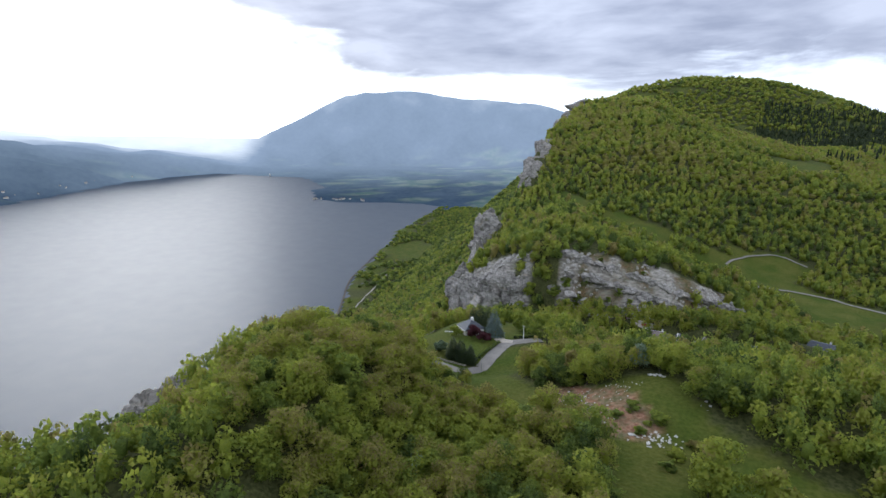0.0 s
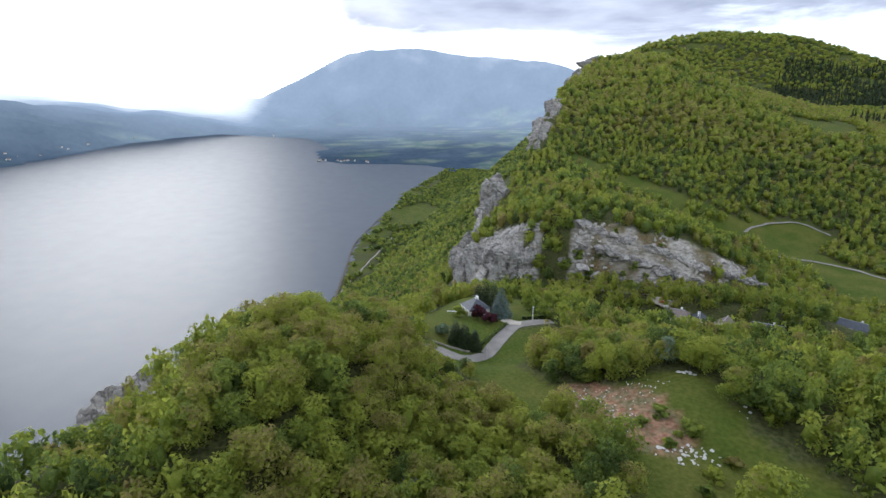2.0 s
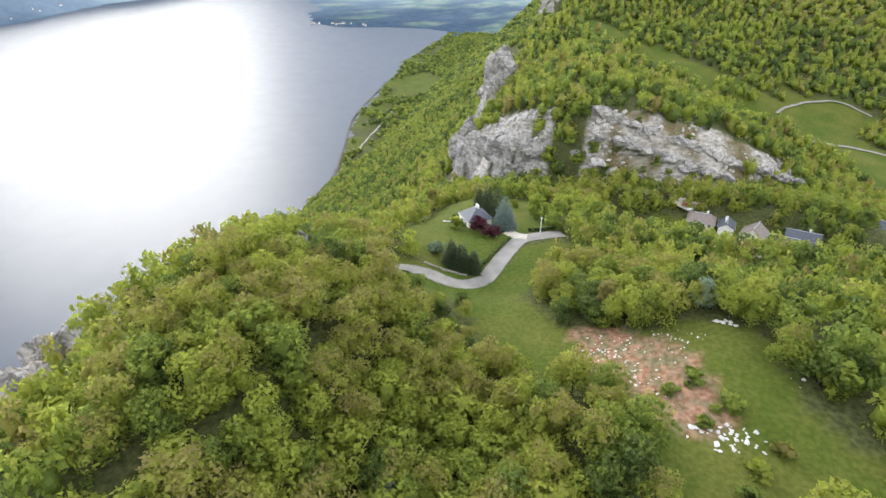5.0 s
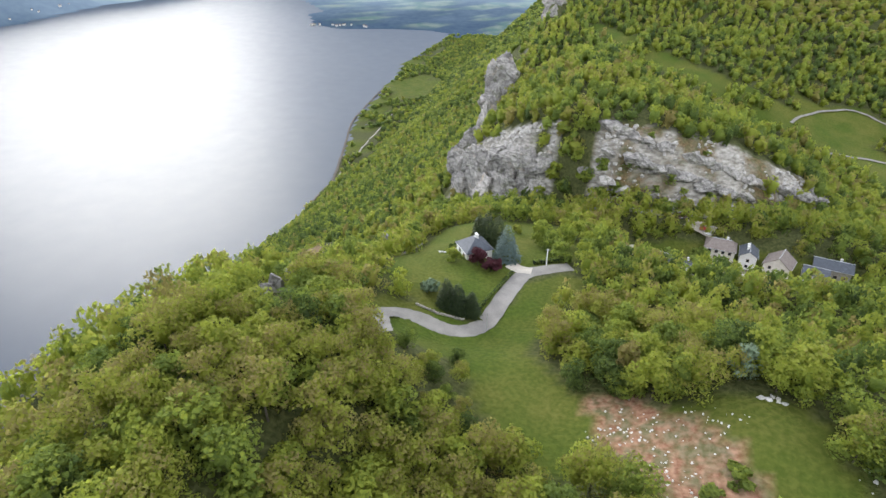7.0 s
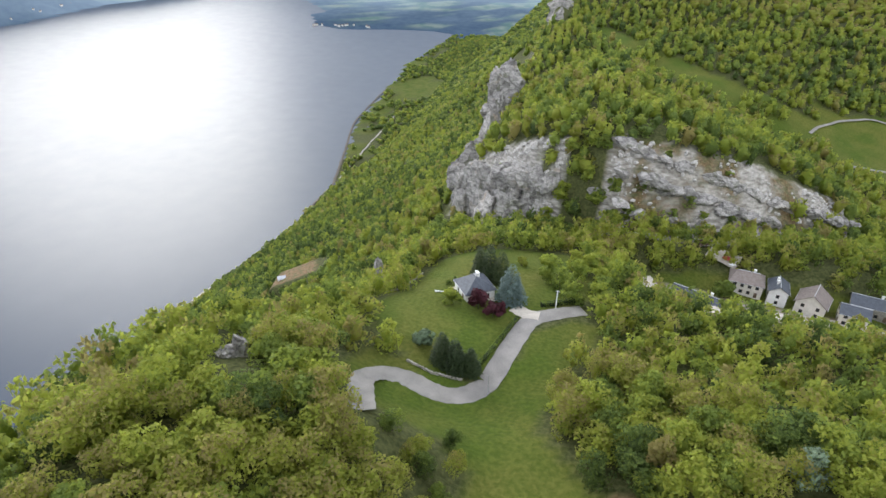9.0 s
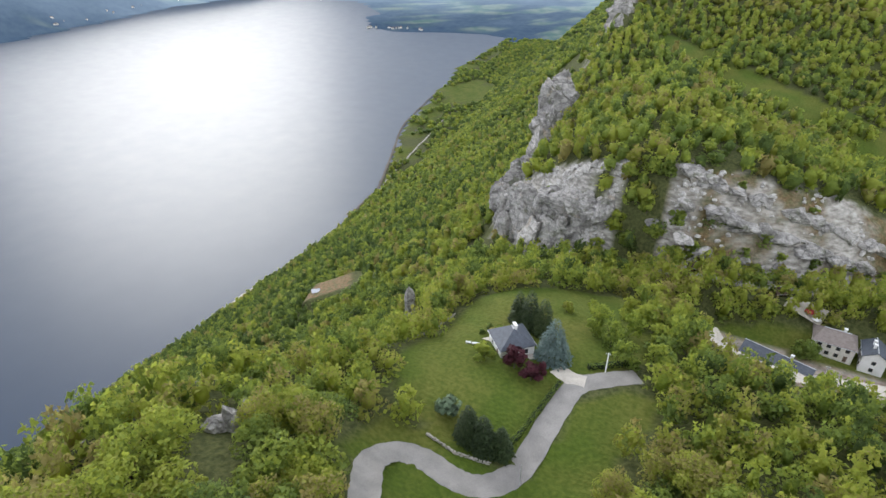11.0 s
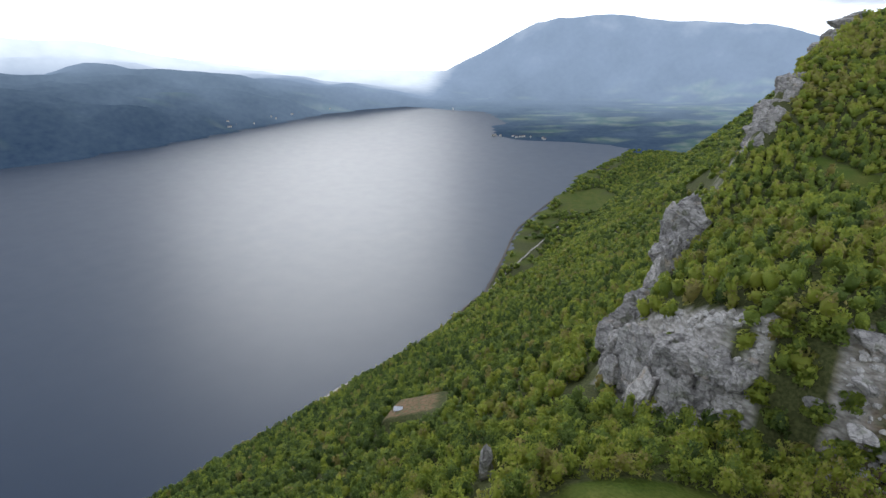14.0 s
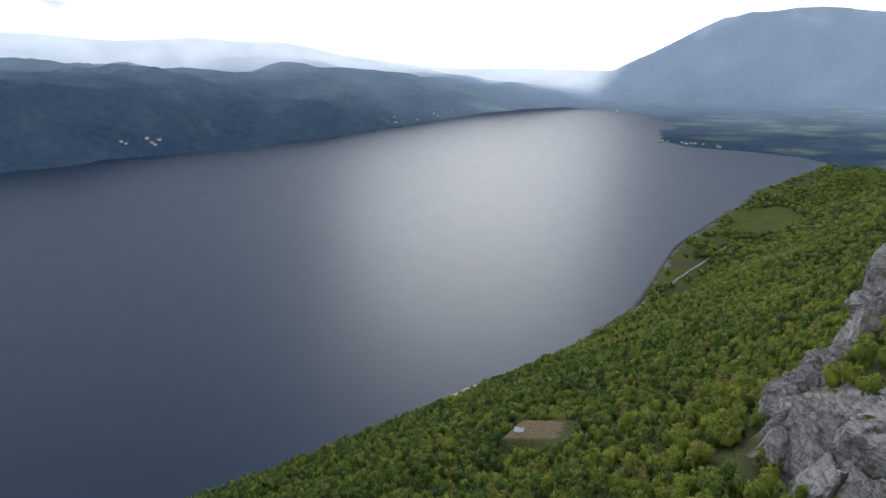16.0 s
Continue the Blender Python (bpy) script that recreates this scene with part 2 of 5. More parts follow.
# the ground: litter under the trees, grass, bare earth, rock where it is steep; far land gets haze painted on as glow
m, n, l, b = material("ground", 0.97)
b.inputs["Specular IOR Level"].default_value = 0.12
kinds = attribute(n, "cover")
ks = n.new("ShaderNodeSeparateColor")
l.new(kinds.outputs["Color"], ks.inputs[0])
big, fine = noisy(n, l, 0.05, 5), noisy(n, l, 0.9, 6)
litter = mixed(n, l, fine, (0.040, 0.048, 0.016), (0.095, 0.100, 0.036))
grass = mixed(n, l, big, mixed(n, l, fine, (0.046, 0.072, 0.009), (0.072, 0.102, 0.013)), mixed(n, l, fine, (0.076, 0.090, 0.014), (0.122, 0.124, 0.028)))
earth = mixed(n, l, noisy(n, l, 0.35, 7, 0.38, 0.62), mixed(n, l, fine, (0.20, 0.095, 0.056), (0.36, 0.215, 0.14)), mixed(n, l, fine, (0.10, 0.10, 0.04), (0.20, 0.165, 0.10)))
rock = mixed(n, l, noisy(n, l, 0.5, 8, 0.35, 0.65, stretch=(0.6, 0.6, 1.6)), (0.19, 0.175, 0.15), (0.48, 0.45, 0.40))
c = mixed(n, l, ks.outputs[0], litter, grass)
c = mixed(n, l, ks.outputs[1], c, earth)
c = mixed(n, l, ks.outputs[2], c, rock)
l.new(c, b.inputs["Base Color"])
bumped(n, l, b, fine, 0.6, 0.35)
M_GROUND = m

# land beyond the lake: woods, fields and bare patches, with blue haze painted in as emission and bluish woods
m, n, l, b = material("distant_land", 1.0)
b.inputs["Specular IOR Level"].default_value = 0.0
painted_haze = attribute(n, "painted_haze").outputs["Fac"]
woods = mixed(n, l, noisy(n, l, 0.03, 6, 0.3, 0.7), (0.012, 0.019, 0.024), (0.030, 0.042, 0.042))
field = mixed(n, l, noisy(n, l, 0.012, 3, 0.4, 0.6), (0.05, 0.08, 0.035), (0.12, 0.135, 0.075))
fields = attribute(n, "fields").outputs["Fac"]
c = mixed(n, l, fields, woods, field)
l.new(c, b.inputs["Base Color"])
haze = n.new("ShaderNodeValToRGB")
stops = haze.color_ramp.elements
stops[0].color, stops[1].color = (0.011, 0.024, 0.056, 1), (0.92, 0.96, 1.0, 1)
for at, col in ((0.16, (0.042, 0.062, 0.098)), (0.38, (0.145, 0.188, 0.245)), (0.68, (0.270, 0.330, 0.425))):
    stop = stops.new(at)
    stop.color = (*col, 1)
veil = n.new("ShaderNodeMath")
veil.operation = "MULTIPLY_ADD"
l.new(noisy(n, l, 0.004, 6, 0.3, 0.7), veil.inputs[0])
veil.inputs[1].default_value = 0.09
l.new(painted_haze, veil.inputs[2])
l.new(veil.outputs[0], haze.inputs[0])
# Emission stands in for haze; the land itself gives off no light.
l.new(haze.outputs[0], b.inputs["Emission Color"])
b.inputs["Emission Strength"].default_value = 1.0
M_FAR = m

# lake
m, n, l, b = material("lake_water", 0.16)
b.inputs["Base Color"].default_value = (0.001, 0.016, 0.042, 1)
b.inputs["IOR"].default_value = 1.38
swell = noisy(n, l, 0.02, 4, 0.2, 0.8)
rr = n.new("ShaderNodeMapRange")
rr.inputs[3].default_value, rr.inputs[4].default_value = 0.40, 0.44
l.new(swell, rr.inputs[0])
l.new(rr.outputs[0], b.inputs["Roughness"])
M_WATER = m

# ---- the shape of the land ----
EYE = np.array([25.0, 70.0, 461.0])
SHORE = 8590.0       # true distance of the far end of the lake


_rd = np.linspace(1000, 4000, 600)
_rt = 461 * _rd / (461 - 2.737e-5 * (_rd - 1000) ** 2)


def squeeze(p):
    """Land past 1 km is drawn nearer along the line of sight, so that all of it lies within the camera's reach."""
    p = np.asarray(p, float)
    r = np.hypot(p[:, 0] - EYE[0], p[:, 1] - EYE[1])
    past = 4000 + 1750 * (1 - SHORE / np.maximum(r, SHORE))
    to = np.where(r < 1000, r, np.where(r < SHORE, np.interp(r, _rt, _rd), past))
    return EYE + (p - EYE) * np.where(r < 1000, 1.0, to / np.maximum(r, 1.0))[:, None]


def hash2(i, j, seed):
    v = np.sin(i * 127.1 + j * 311.7 + seed * 74.7) * 43758.5453
    return v - np.floor(v)


def vnoise(x, y, size, seed=0):
    """Smooth value noise from -1 to 1, with bumps of the given size."""
    x, y = np.asarray(x, float) / size, np.asarray(y, float) / size
    i, j = np.floor(x), np.floor(y)
    u, v = x - i, y - j
    u, v = u * u * (3 - 2 * u), v * v * (3 - 2 * v)
    a, b_, c_, d = hash2(i, j, seed), hash2(i + 1, j, seed), hash2(i, j + 1, seed), hash2(i + 1, j + 1, seed)
    return ((a * (1 - u) + b_ * u) * (1 - v) + (c_ * (1 - u) + d * u) * v) * 2 - 1


def fbm(x, y, size, octaves=4, seed=0):
    total, amp = 0.0, 1.0
    for o in range(octaves):
        total = total + amp * vnoise(x, y, size, seed + o)
        size, amp = size / 2.03, amp * 0.5
    return total / 1.9


def sm(t):
    t = np.clip(t, 0, 1)
    return t * t * (3 - 2 * t)


def ramp1(v, xs, ys):
    return np.interp(v, xs, ys)


def bell(x, y, cx, cy, rx, ry):
    return np.exp(-((x - cx) / rx) ** 2 - ((y - cy) / ry) ** 2)


def east_shore(y):
    return ramp1(y, [-3000, 250, 560, 820, 1030, 1500, 2000, 2500, 3600, 4200, 4300], [-700, -552, -550, -555, -595, -795, -915, -1040, -1180, -1400, -1400])


def edge(y):
    """The rim of the escarpment above the lake."""
    return ramp1(y, [-400, 20, 44, 60, 82, 104, 150, 185, 215, 300, 340, 430, 520, 790, 1160, 2200], [-110, -95, -84, -68, -73, -77, -77, -58, -50, -55, -66, -66, -80, -82, -50, 60])


def hill_front(x):
    """Foot of the rock face above the village."""
    return 300 + 0.0043 * (x - 30) ** 2


def hill_top(x):
    return 391 - np.where(x < 22, 0.0060, 0.0032) * (x - 22) ** 2


def land(x, y):
    x, y = np.asarray(x, float), np.asarray(y, float)
    # saddle with the knoll, field, lawn and village
    low = ramp1(y, [-300, 40, 110, 150, 172, 207, 241, 285, 330], [392, 380, 375, 373, 367, 366, 361, 347, 336])
    low = low + 21 * bell(x, y, -32, 92, 42, 64) * sm((18 - x) / 30)
    low = low + 8 * sm((x - 40) / 30) * sm((190 - y) / 40) * sm((y - 98) / 44) + 4 * sm((x - 25) / 25) * sm((200 - y) / 30)
    low = low - 9 * sm((x - 25) / 30) * sm((y - 215) / 30) * sm((290 - y) / 30) + 9 * sm((x - 5) / 30) * sm((y - 272) / 20)
    low = low - 8 * sm((-x - 18) / 25) * sm((y - 185) / 30)
    low = low - 11 * bell(x, y, -60, 72, 22, 22) - 4.5 * bell(x, y, -16, 159, 14, 15)
    low = low - 3.6 * bell(x, y, 5, 162, 13, 13) - 4.0 * bell(x, y, -8, 150, 12, 9)
    low = low - 26 * sm((x - 110) / 160) * sm((y - 180) / 120)
    # rocky hill over the village
    rise = 0.62 * sm((y - hill_front(x)) / 22) + 0.38 * sm((y - hill_front(x) + 6) / 46)
    east = sm((x - 8) / 45)
    back = hill_top(x) + 0.075 * np.clip(y - 325, 0, 110) * (1 - 1.35 * east) - 30 * sm((y - 440 + 60 * east) / 120)
    back = np.maximum(back, 318 + 0.02 * (y - 300))
    hill = np.where(back > low, low + (back - low) * rise, low + (back - low) * sm((y - 330) / 90))
    # the long mountain behind
    climb = ramp1(y, [430, 560, 680, 800, 960, 1158, 1400, 2000, 2600], [0, 22, 52, 100, 146, 190, 212, 170, 130])
    lean = np.interp(x, [-100, 90, 230, 430, 900, 2500], [1.0, 1.0, 0.70, 0.42, 0.30, 0.4])
    mount = 345 + climb * lean - 36 * bell(x, y, 240, 550, 120, 120) + 40 * sm((x - 420) / 500) + 312 * bell(x, y, 440, 2535, 560, 520)
    s = sm((y - 470) / 110)
    top = hill * (1 - s) + mount * s
    # slope down to the lake
    d = x - east_shore(y)
    w = 0.675 * d + 0.9 * np.clip(d - 400, 0, 200) * sm((y - 600) / 160) * sm((1300 - y) / 200)
    shelf = ramp1(y, [1000, 1150, 1500, 2000, 2600], [10, 80, 190, 220, 150])
    w = np.where(y > 1000, np.minimum(w, 0.05 * np.clip(d, 0, shelf) + 0.80 * np.clip(d - shelf, 0, 2000)), w)
    w = w + 7 * fbm(x, y, 60, 4, 11) * sm((d - 20) / 60)
    width = ramp1(y, [0, 160, 190, 300, 330, 440, 600, 780, 1200], [14, 14, 30, 26, 12, 16, 26, 22, 40])
    over = sm((x - edge(y) + width * 0.5) / width)
    z = np.where(top > w, w + (top - w) * over, top)
    # levelled plot on the slope
    terrace = sm((25 - np.abs(x + 194 + 0.45 * (y - 356))) / 8) * sm((25 - np.abs(y - 356 - 0.45 * (x + 194))) / 8)
    z = z + (249 + 0.42 * (x + 194) - z) * terrace
    z = z + fbm(x, y, 45, 4, 3) * (1.6 + 4.0 * sm((y - 420) / 300)) * sm((np.abs(x + 8) + np.abs(y - 215) - 40) / 60)
    # the massif ends; plain at the head of the lake
    plain_z = 6 + 3 * fbm(x, y, 400, 3, 5)
    ends = sm((y - 2300 - 0.9 * np.clip(x, -800, 800)) / 900) * sm((900 - x) / 500 + 0.3)
    z = z * (1 - ends) + np.where(d > 0, plain_z, z) * ends
    # water
    wet = (d < 0) & (y < 4300)
    z = np.where(wet, np.maximum(d * 0.35, -12), z)
    # far shore of the lake
    ws = ramp1(y, [-9000, -170, 610, 1215, 1715, 2955, 4525, 6200, 6500], [-3300, -3390, -3525, -3630, -3815, -4480, -5365, -5600, -5300])
    dw = ws - x
    hills = 555 * (1 - np.exp(-np.clip(dw, 0, 1e5) / 900)) * (0.82 + 0.42 * fbm(x, y, 1000, 4, 21)) * ramp1(y, [1000, 2600, 4500, 6200, 7200, 9000], [1.06, 1.0, 1.0, 0.92, 0.40, 0.05])
    hills = hills + 20 * fbm(x, y, 190, 4, 22) * sm(dw / 300)
    head = y - ramp1(x, [-5600, -4400, -3860, -2840, -2700, -2310, -1990, -1650, -1360, -1200], [6200, 5900, 5880, 4700, 4250, 3715, 3530, 3660, 3670, 3560])
    flat = 6 + 4 * fbm(x, y, 500, 3, 6) + 60 * bell(x, y, -2230, 3790, 260, 110) + 16 * bell(x, y, -1700, 3900, 420, 160) + 190 * bell(x, y, -5600, 8900, 900, 700)
    flat = np.clip(head * 0.05, -12, flat)
    north = head > -240
    far_z = np.where(dw > 0, hills + 2, np.maximum(np.clip(dw * 0.05, -12, 0), flat))
    west = x < east_shore(y) - 0.1
    z = np.where(west | (y > 4300), far_z, z)
    z = np.where((y > 4300) & (x > -1400), flat, z)
    # ranges far behind
    along = np.degrees(np.arctan2(x - EYE[0], y - EYE[1]))
    away = np.hypot(x - EYE[0], y - EYE[1])
    crest = ramp1(along, [-38, -35.5, -33, -31, -29.8, -29.3, -27, -24, -20, -15, -8, -4, 4], [0.25, 1.4, 2.6, 3.6, 4.2, 4.6, 5.1, 5.0, 4.9, 4.6, 3.8, 2.6, 0.5])
    big = np.tan(np.radians(crest + 0.12 * fbm(along * 60, along * 0, 40, 4, 31))) * 14000 + 461
    z = z + np.where(away > 9000, np.clip(big - z, 0, 5000) * sm((away - 9500) / 4500) * (1 + 0.10 * fbm(x, y, 1300, 5, 33)), 0) * (along > -37.5) * (along < 8)
    crest = ramp1(along, [-130, -100, -90, -84, -78, -70, -62, -56, -50, -42, -38], [2.4, 2.7, 2.9, 2.6, 3.0, 2.6, 1.2, 0.5, 0.4, 0.3, 0.3])
    big = np.tan(np.radians(crest + 0.2 * fbm(along * 60, along * 0, 300, 5, 32))) * 13000 + 461
    z = z + np.where(away > 8500, np.clip(big - z, 0, 5000) * sm((away - 9000) / 4000), 0) * (along <= -37.5)
    return z


def grid_lines(lo, a, b_, hi, step, grow, most):
    """Positions that lie close together from a to b and ever further apart outside."""
    mid = list(np.arange(a, b_ + 1e-6, step))
    s, right, v = step, [], b_
    while v < hi:
        s = min(s * grow, most)
        v += s
        right.append(v)
    s, left, v = step, [], a
    while v > lo:
        s = min(s * grow, most)
        v -= s
        left.append(v)
    return np.array(left[::-1] + mid + right)


def inside(x, y, poly):
    """Which points lie in a polygon."""
    hit = np.zeros(np.shape(x), bool)
    for (x1, y1), (x2, y2) in zip(poly, poly[1:] + poly[:1]):
        if y1 == y2:
            continue
        cut = ((y1 > y) != (y2 > y)) & (x < (x2 - x1) * (y - y1) / (y2 - y1) + x1)
        hit ^= cut
    return hit


def near_line(x, y, line, width):
    """Which points lie within width of a line of points."""
    best = np.full(np.shape(x), 1e9)
    for (x1, y1), (x2, y2) in zip(line, line[1:]):
        dx, dy = x2 - x1, y2 - y1
        t = np.clip(((x - x1) * dx + (y - y1) * dy) / (dx * dx + dy * dy), 0, 1)
        best = np.minimum(best, np.hypot(x - x1 - t * dx, y - y1 - t * dy))
    return best < width


LANE = [(24, 212), (16.5, 206.5), (10.2, 200.5), (8.0, 190), (5.8, 174), (2.6, 166), (-2, 161.8), (-7, 161), (-13, 161.8), (-18.4, 160), (-19.8, 153.5), (-16.5, 146.5), (-12, 139)]
LAWN = [(-37, 190), (-33, 214), (-32, 238), (-24, 249), (-7, 262), (13, 268), (24, 250), (26, 222), (12, 203), (7, 192), (4, 172), (-8, 168), (-24, 172)]
FIELD = [(9, 178), (12, 196), (20, 204), (32, 204), (27, 190), (22, 172), (21, 155), (34, 141), (50, 139), (76, 142), (84, 120), (110, 100), (118, 84), (104, 62), (84, 56), (60, 58), (57, 88), (54, 108), (44, 118), (30, 116), (20, 122), (6, 142), (2, 156)]
GRIT = [(42, 272), (48, 252), (66, 248), (100, 248), (130, 258), (128, 268), (96, 268), (72, 268), (54, 272)]
EARTH = [(34, 142), (48, 140), (62, 130), (70, 112), (64, 106), (52, 114), (40, 128)]
VILLAGE = [(40, 272), (48, 254), (66, 250), (100, 250), (130, 262), (130, 278), (96, 280), (62, 280)]
PLOT = [(-215, 366), (-186, 374), (-172, 351), (-205, 335)]
PLOT_EDGE = [(-221, 372), (-182, 382), (-154, 346), (-172, 328), (-200, 330)]
STRIP = [(-26, 655), (0, 622), (40, 588), (90, 556), (140, 540), (172, 540), (172, 578), (130, 582), (80, 602), (40, 634), (8, 660), (-14, 680)]
DALE = [(168, 546), (166, 602), (190, 596), (222, 610), (244, 584), (220, 552), (232, 524), (262, 492), (330, 458), (330, 430), (262, 462), (238, 405), (204, 424), (196, 486), (180, 508)]
HIGH_MEADOW = [(272, 950), (262, 880), (292, 832), (340, 840), (368, 900), (362, 968), (300, 962)]
SHORE_FIELD = [(-881, 2126), (-825, 2236), (-700, 2100), (-660, 1860), (-700, 1790), (-796, 1800), (-861, 1934)]
VERGE = [(-26, 152), (-14, 145), (4, 143), (8, 166), (-2, 170), (-26, 168)]
YARD = [(36, 276), (42, 244), (64, 236), (100, 238), (136, 246), (134, 268), (112, 281), (70, 281), (50, 276)]
LOW_SCRUB = [(-34, 162), (-26, 150), (-16, 136), (0, 128), (16, 116), (24, 118), (6, 142), (2, 156), (-10, 150), (-22, 164)]
DALE_ROAD = [(176, 514), (188, 519), (203, 520), (227, 515), (244, 498), (267, 482), (300, 464), (345, 446)]
DALE_TRACK = [(160, 558), (168, 570), (185, 587), (209, 601), (224, 602), (240, 590)]
OPEN = [LAWN, VERGE, FIELD, VILLAGE, PLOT, STRIP, DALE, HIGH_MEADOW, SHORE_FIELD]


def glade(x, y):
    """Open pasture among the high woods."""
    up_there = sm((y - 930 + 0.15 * x) / 160) * sm((x + 40) / 60)
    return sm((fbm(x, y * 1.6, 120, 4, 91) - 0.12) * 5) * up_there


def sheet(name, xs, ys, z, mat_near, mat_far=None, split=2900):
    gx, gy = np.meshgrid(xs, ys)
    p = np.stack([gx.ravel(), gy.ravel(), z.ravel()], 1)
    q = squeeze(p)
    nx, ny = len(xs), len(ys)
    i = (np.arange(ny - 1)[:, None] * nx + np.arange(nx - 1)).ravel()
    faces = np.stack([i, i + 1, i + nx + 1, i + nx], 1)
    me = bpy.data.meshes.new(name)
    me.vertices.add(len(q))
    me.vertices.foreach_set("co", q.ravel())
    me.loops.add(faces.size)
    me.loops.foreach_set("vertex_index", faces.ravel())
    me.polygons.add(len(faces))
    me.polygons.foreach_set("loop_start", np.arange(len(faces)) * 4)
    me.polygons.foreach_set("loop_total", np.full(len(faces), 4))
    me.polygons.foreach_set("use_smooth", np.ones(len(faces), bool))
    me.materials.append(mat_near)
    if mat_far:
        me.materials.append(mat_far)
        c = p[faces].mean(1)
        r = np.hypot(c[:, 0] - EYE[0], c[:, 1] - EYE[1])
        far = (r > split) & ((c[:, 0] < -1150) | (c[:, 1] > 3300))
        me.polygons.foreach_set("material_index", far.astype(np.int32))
    me.update()
    me.validate()
    return new(name, me), p


def point_attribute(me, name, values, kind="FLOAT"):
    a = me.attributes.new(name, kind, "POINT")
    a.data.foreach_set("value" if kind == "FLOAT" else "color", np.ascontiguousarray(values, np.float32).ravel())


GX = grid_lines(-16000, -620, 160, 9000, 3.1, 1.08, 220)
GY = grid_lines(-3000, 20, 560, 17000, 3.0, 1.055, 220)
gx, gy = np.meshgrid(GX, GY)
gz = land(gx, gy)
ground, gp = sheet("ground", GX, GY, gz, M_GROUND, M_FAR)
tagged(ground, "wooded limestone ridge, meadows and lakeside plain", "ground", kind="structure")
fx, fy, fz = gp.T
open_land = np.zeros(len(fx), bool)
for poly in OPEN:
    open_land |= inside(fx, fy, poly)
open_land |= (fx < east_shore(fy) + 90) & (fy > 1200) & (fy < 3600) & (fbm(fx, fy, 90, 3, 44) > -0.1)
open_land = np.maximum(open_land, glade(fx, fy) * (fy < 2600))
gzy, gzx = np.gradient(gz, GY, GX)
steep = np.hypot(gzx, gzy).ravel()
wob = fbm(fx, fy, 9, 3, 40)
rocky = sm((steep - 1.5 + 0.45 * wob) / 0.5) * (fz > 60) * (fx > -140) * (fx < 400) * ((fy < 445) | (fy > 660)) * ((fx < -10) | (fy > 360) | (fy < 290))
earthy = inside(fx, fy, GRIT) | inside(fx, fy, EARTH) | inside(fx, fy, PLOT) | ((fx > 20) & (fx < 138) & (fy > hill_front(fx) - 9 + 5 * wob) & (fy < hill_front(fx) + 26 + 5 * wob))
scree = (fx > 20) & (fx < 140) & (fy > hill_front(fx) - 10) & (fy < hill_front(fx) + 28)
rocky = np.where(scree, sm(wob * 2.2 + 0.62) * 0.9, rocky)
rocky = np.maximum(rocky, inside(fx, fy, GRIT) * 0.55)
rubble = (fx > -64) & (fx < 2) & (fy > hill_front(fx) - 2) & (fy < hill_front(fx) + 26)
rocky = np.where(rubble, np.maximum(rocky, sm(wob * 2.0 + 0.75) * 0.9), rocky)
cover = np.stack([open_land * (1.0 - inside(fx, fy, PLOT)), earthy * (1 - 0.35 * inside(fx, fy, PLOT)) * np.where(scree, 0.4, 1.0), rocky, np.ones(len(fx))], 1)
point_attribute(ground.data, "cover", cover, "FLOAT_COLOR")
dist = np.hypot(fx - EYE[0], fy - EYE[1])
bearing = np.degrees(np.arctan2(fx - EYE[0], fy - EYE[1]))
# How much haze glow each point gets, by true distance and bearing.
painted_haze = ramp1(dist, [2900, 3700, 4600, 6000, 8000, 11000, 13500, 20000], [0.01, 0.04, 0.10, 0.22, 0.37, 0.58, 0.66, 0.7])
painted_haze = painted_haze + 0.32 * sm((dist - 7500) / 3500) * sm((-36.5 - bearing) / 4)
painted_haze = painted_haze - 0.11 * bell(fx, fy, -2150, 3790, 500, 160)
point_attribute(ground.data, "painted_haze", painted_haze)
patch = sm((fbm(fx, fy, 300, 4, 50) - ramp1(fx, [-4600, -3400, -2900], [0.34, 0.30, 0.0])) * 4) * ramp1(fx, [-3400, -2900], [0.5, 1.0])
shoremark = sm(1 - np.abs(fz - 22) / 18) * sm(fbm(fx, fy, 300, 3, 51) * 4 - 0.6)
point_attribute(ground.data, "fields", np.clip(patch * (fz < 330) * (fz > 4) * (1 - bell(fx, fy, -2230, 3790, 420, 200)) + shoremark * (fx < -2700), 0, 1))

WX = grid_lines(-7000, -1200, -400, 200, 30, 1.08, 120)
WY = grid_lines(-3000, 0, 1500, 7500, 40, 1.06, 120)
lake, _ = sheet("lake", WX, WY, np.zeros((len(WY), len(WX))), M_WATER)
tagged(lake, "calm silver-grey lake reflecting the cloudy sky", "water", kind="structure")
lake.name = "water"

# ---- building helpers ----
def part(name, bm, mat, parent=None, label=""):
    """Links a bmesh as one mesh object under a thing or a part."""
    me = bpy.data.meshes.new(name)
    bm.to_mesh(me)
    bm.free()
    me.materials.append(mat)
    ob = new(name, me)
    ob.parent = parent
    return tagged(ob, label)


def empty(name, m, label, category, group=""):
    ob = new(name)
    ob.empty_display_size = 0.3
    ob.matrix_world = m
    return tagged(ob, label, category, group)


def box(bm, x0, x1, y0, y1, z0, z1, bevel=0.0):
    r = bmesh.ops.create_cube(bm, size=1.0, matrix=Matrix.LocRotScale(((x0 + x1) / 2, (y0 + y1) / 2, (z0 + z1) / 2), None, (x1 - x0, y1 - y0, z1 - z0)))
    if bevel:
        edges = list({e for v in r["verts"] for e in v.link_edges})
        bmesh.ops.bevel(bm, geom=edges, offset=bevel, segments=1, affect="EDGES")
    return bm


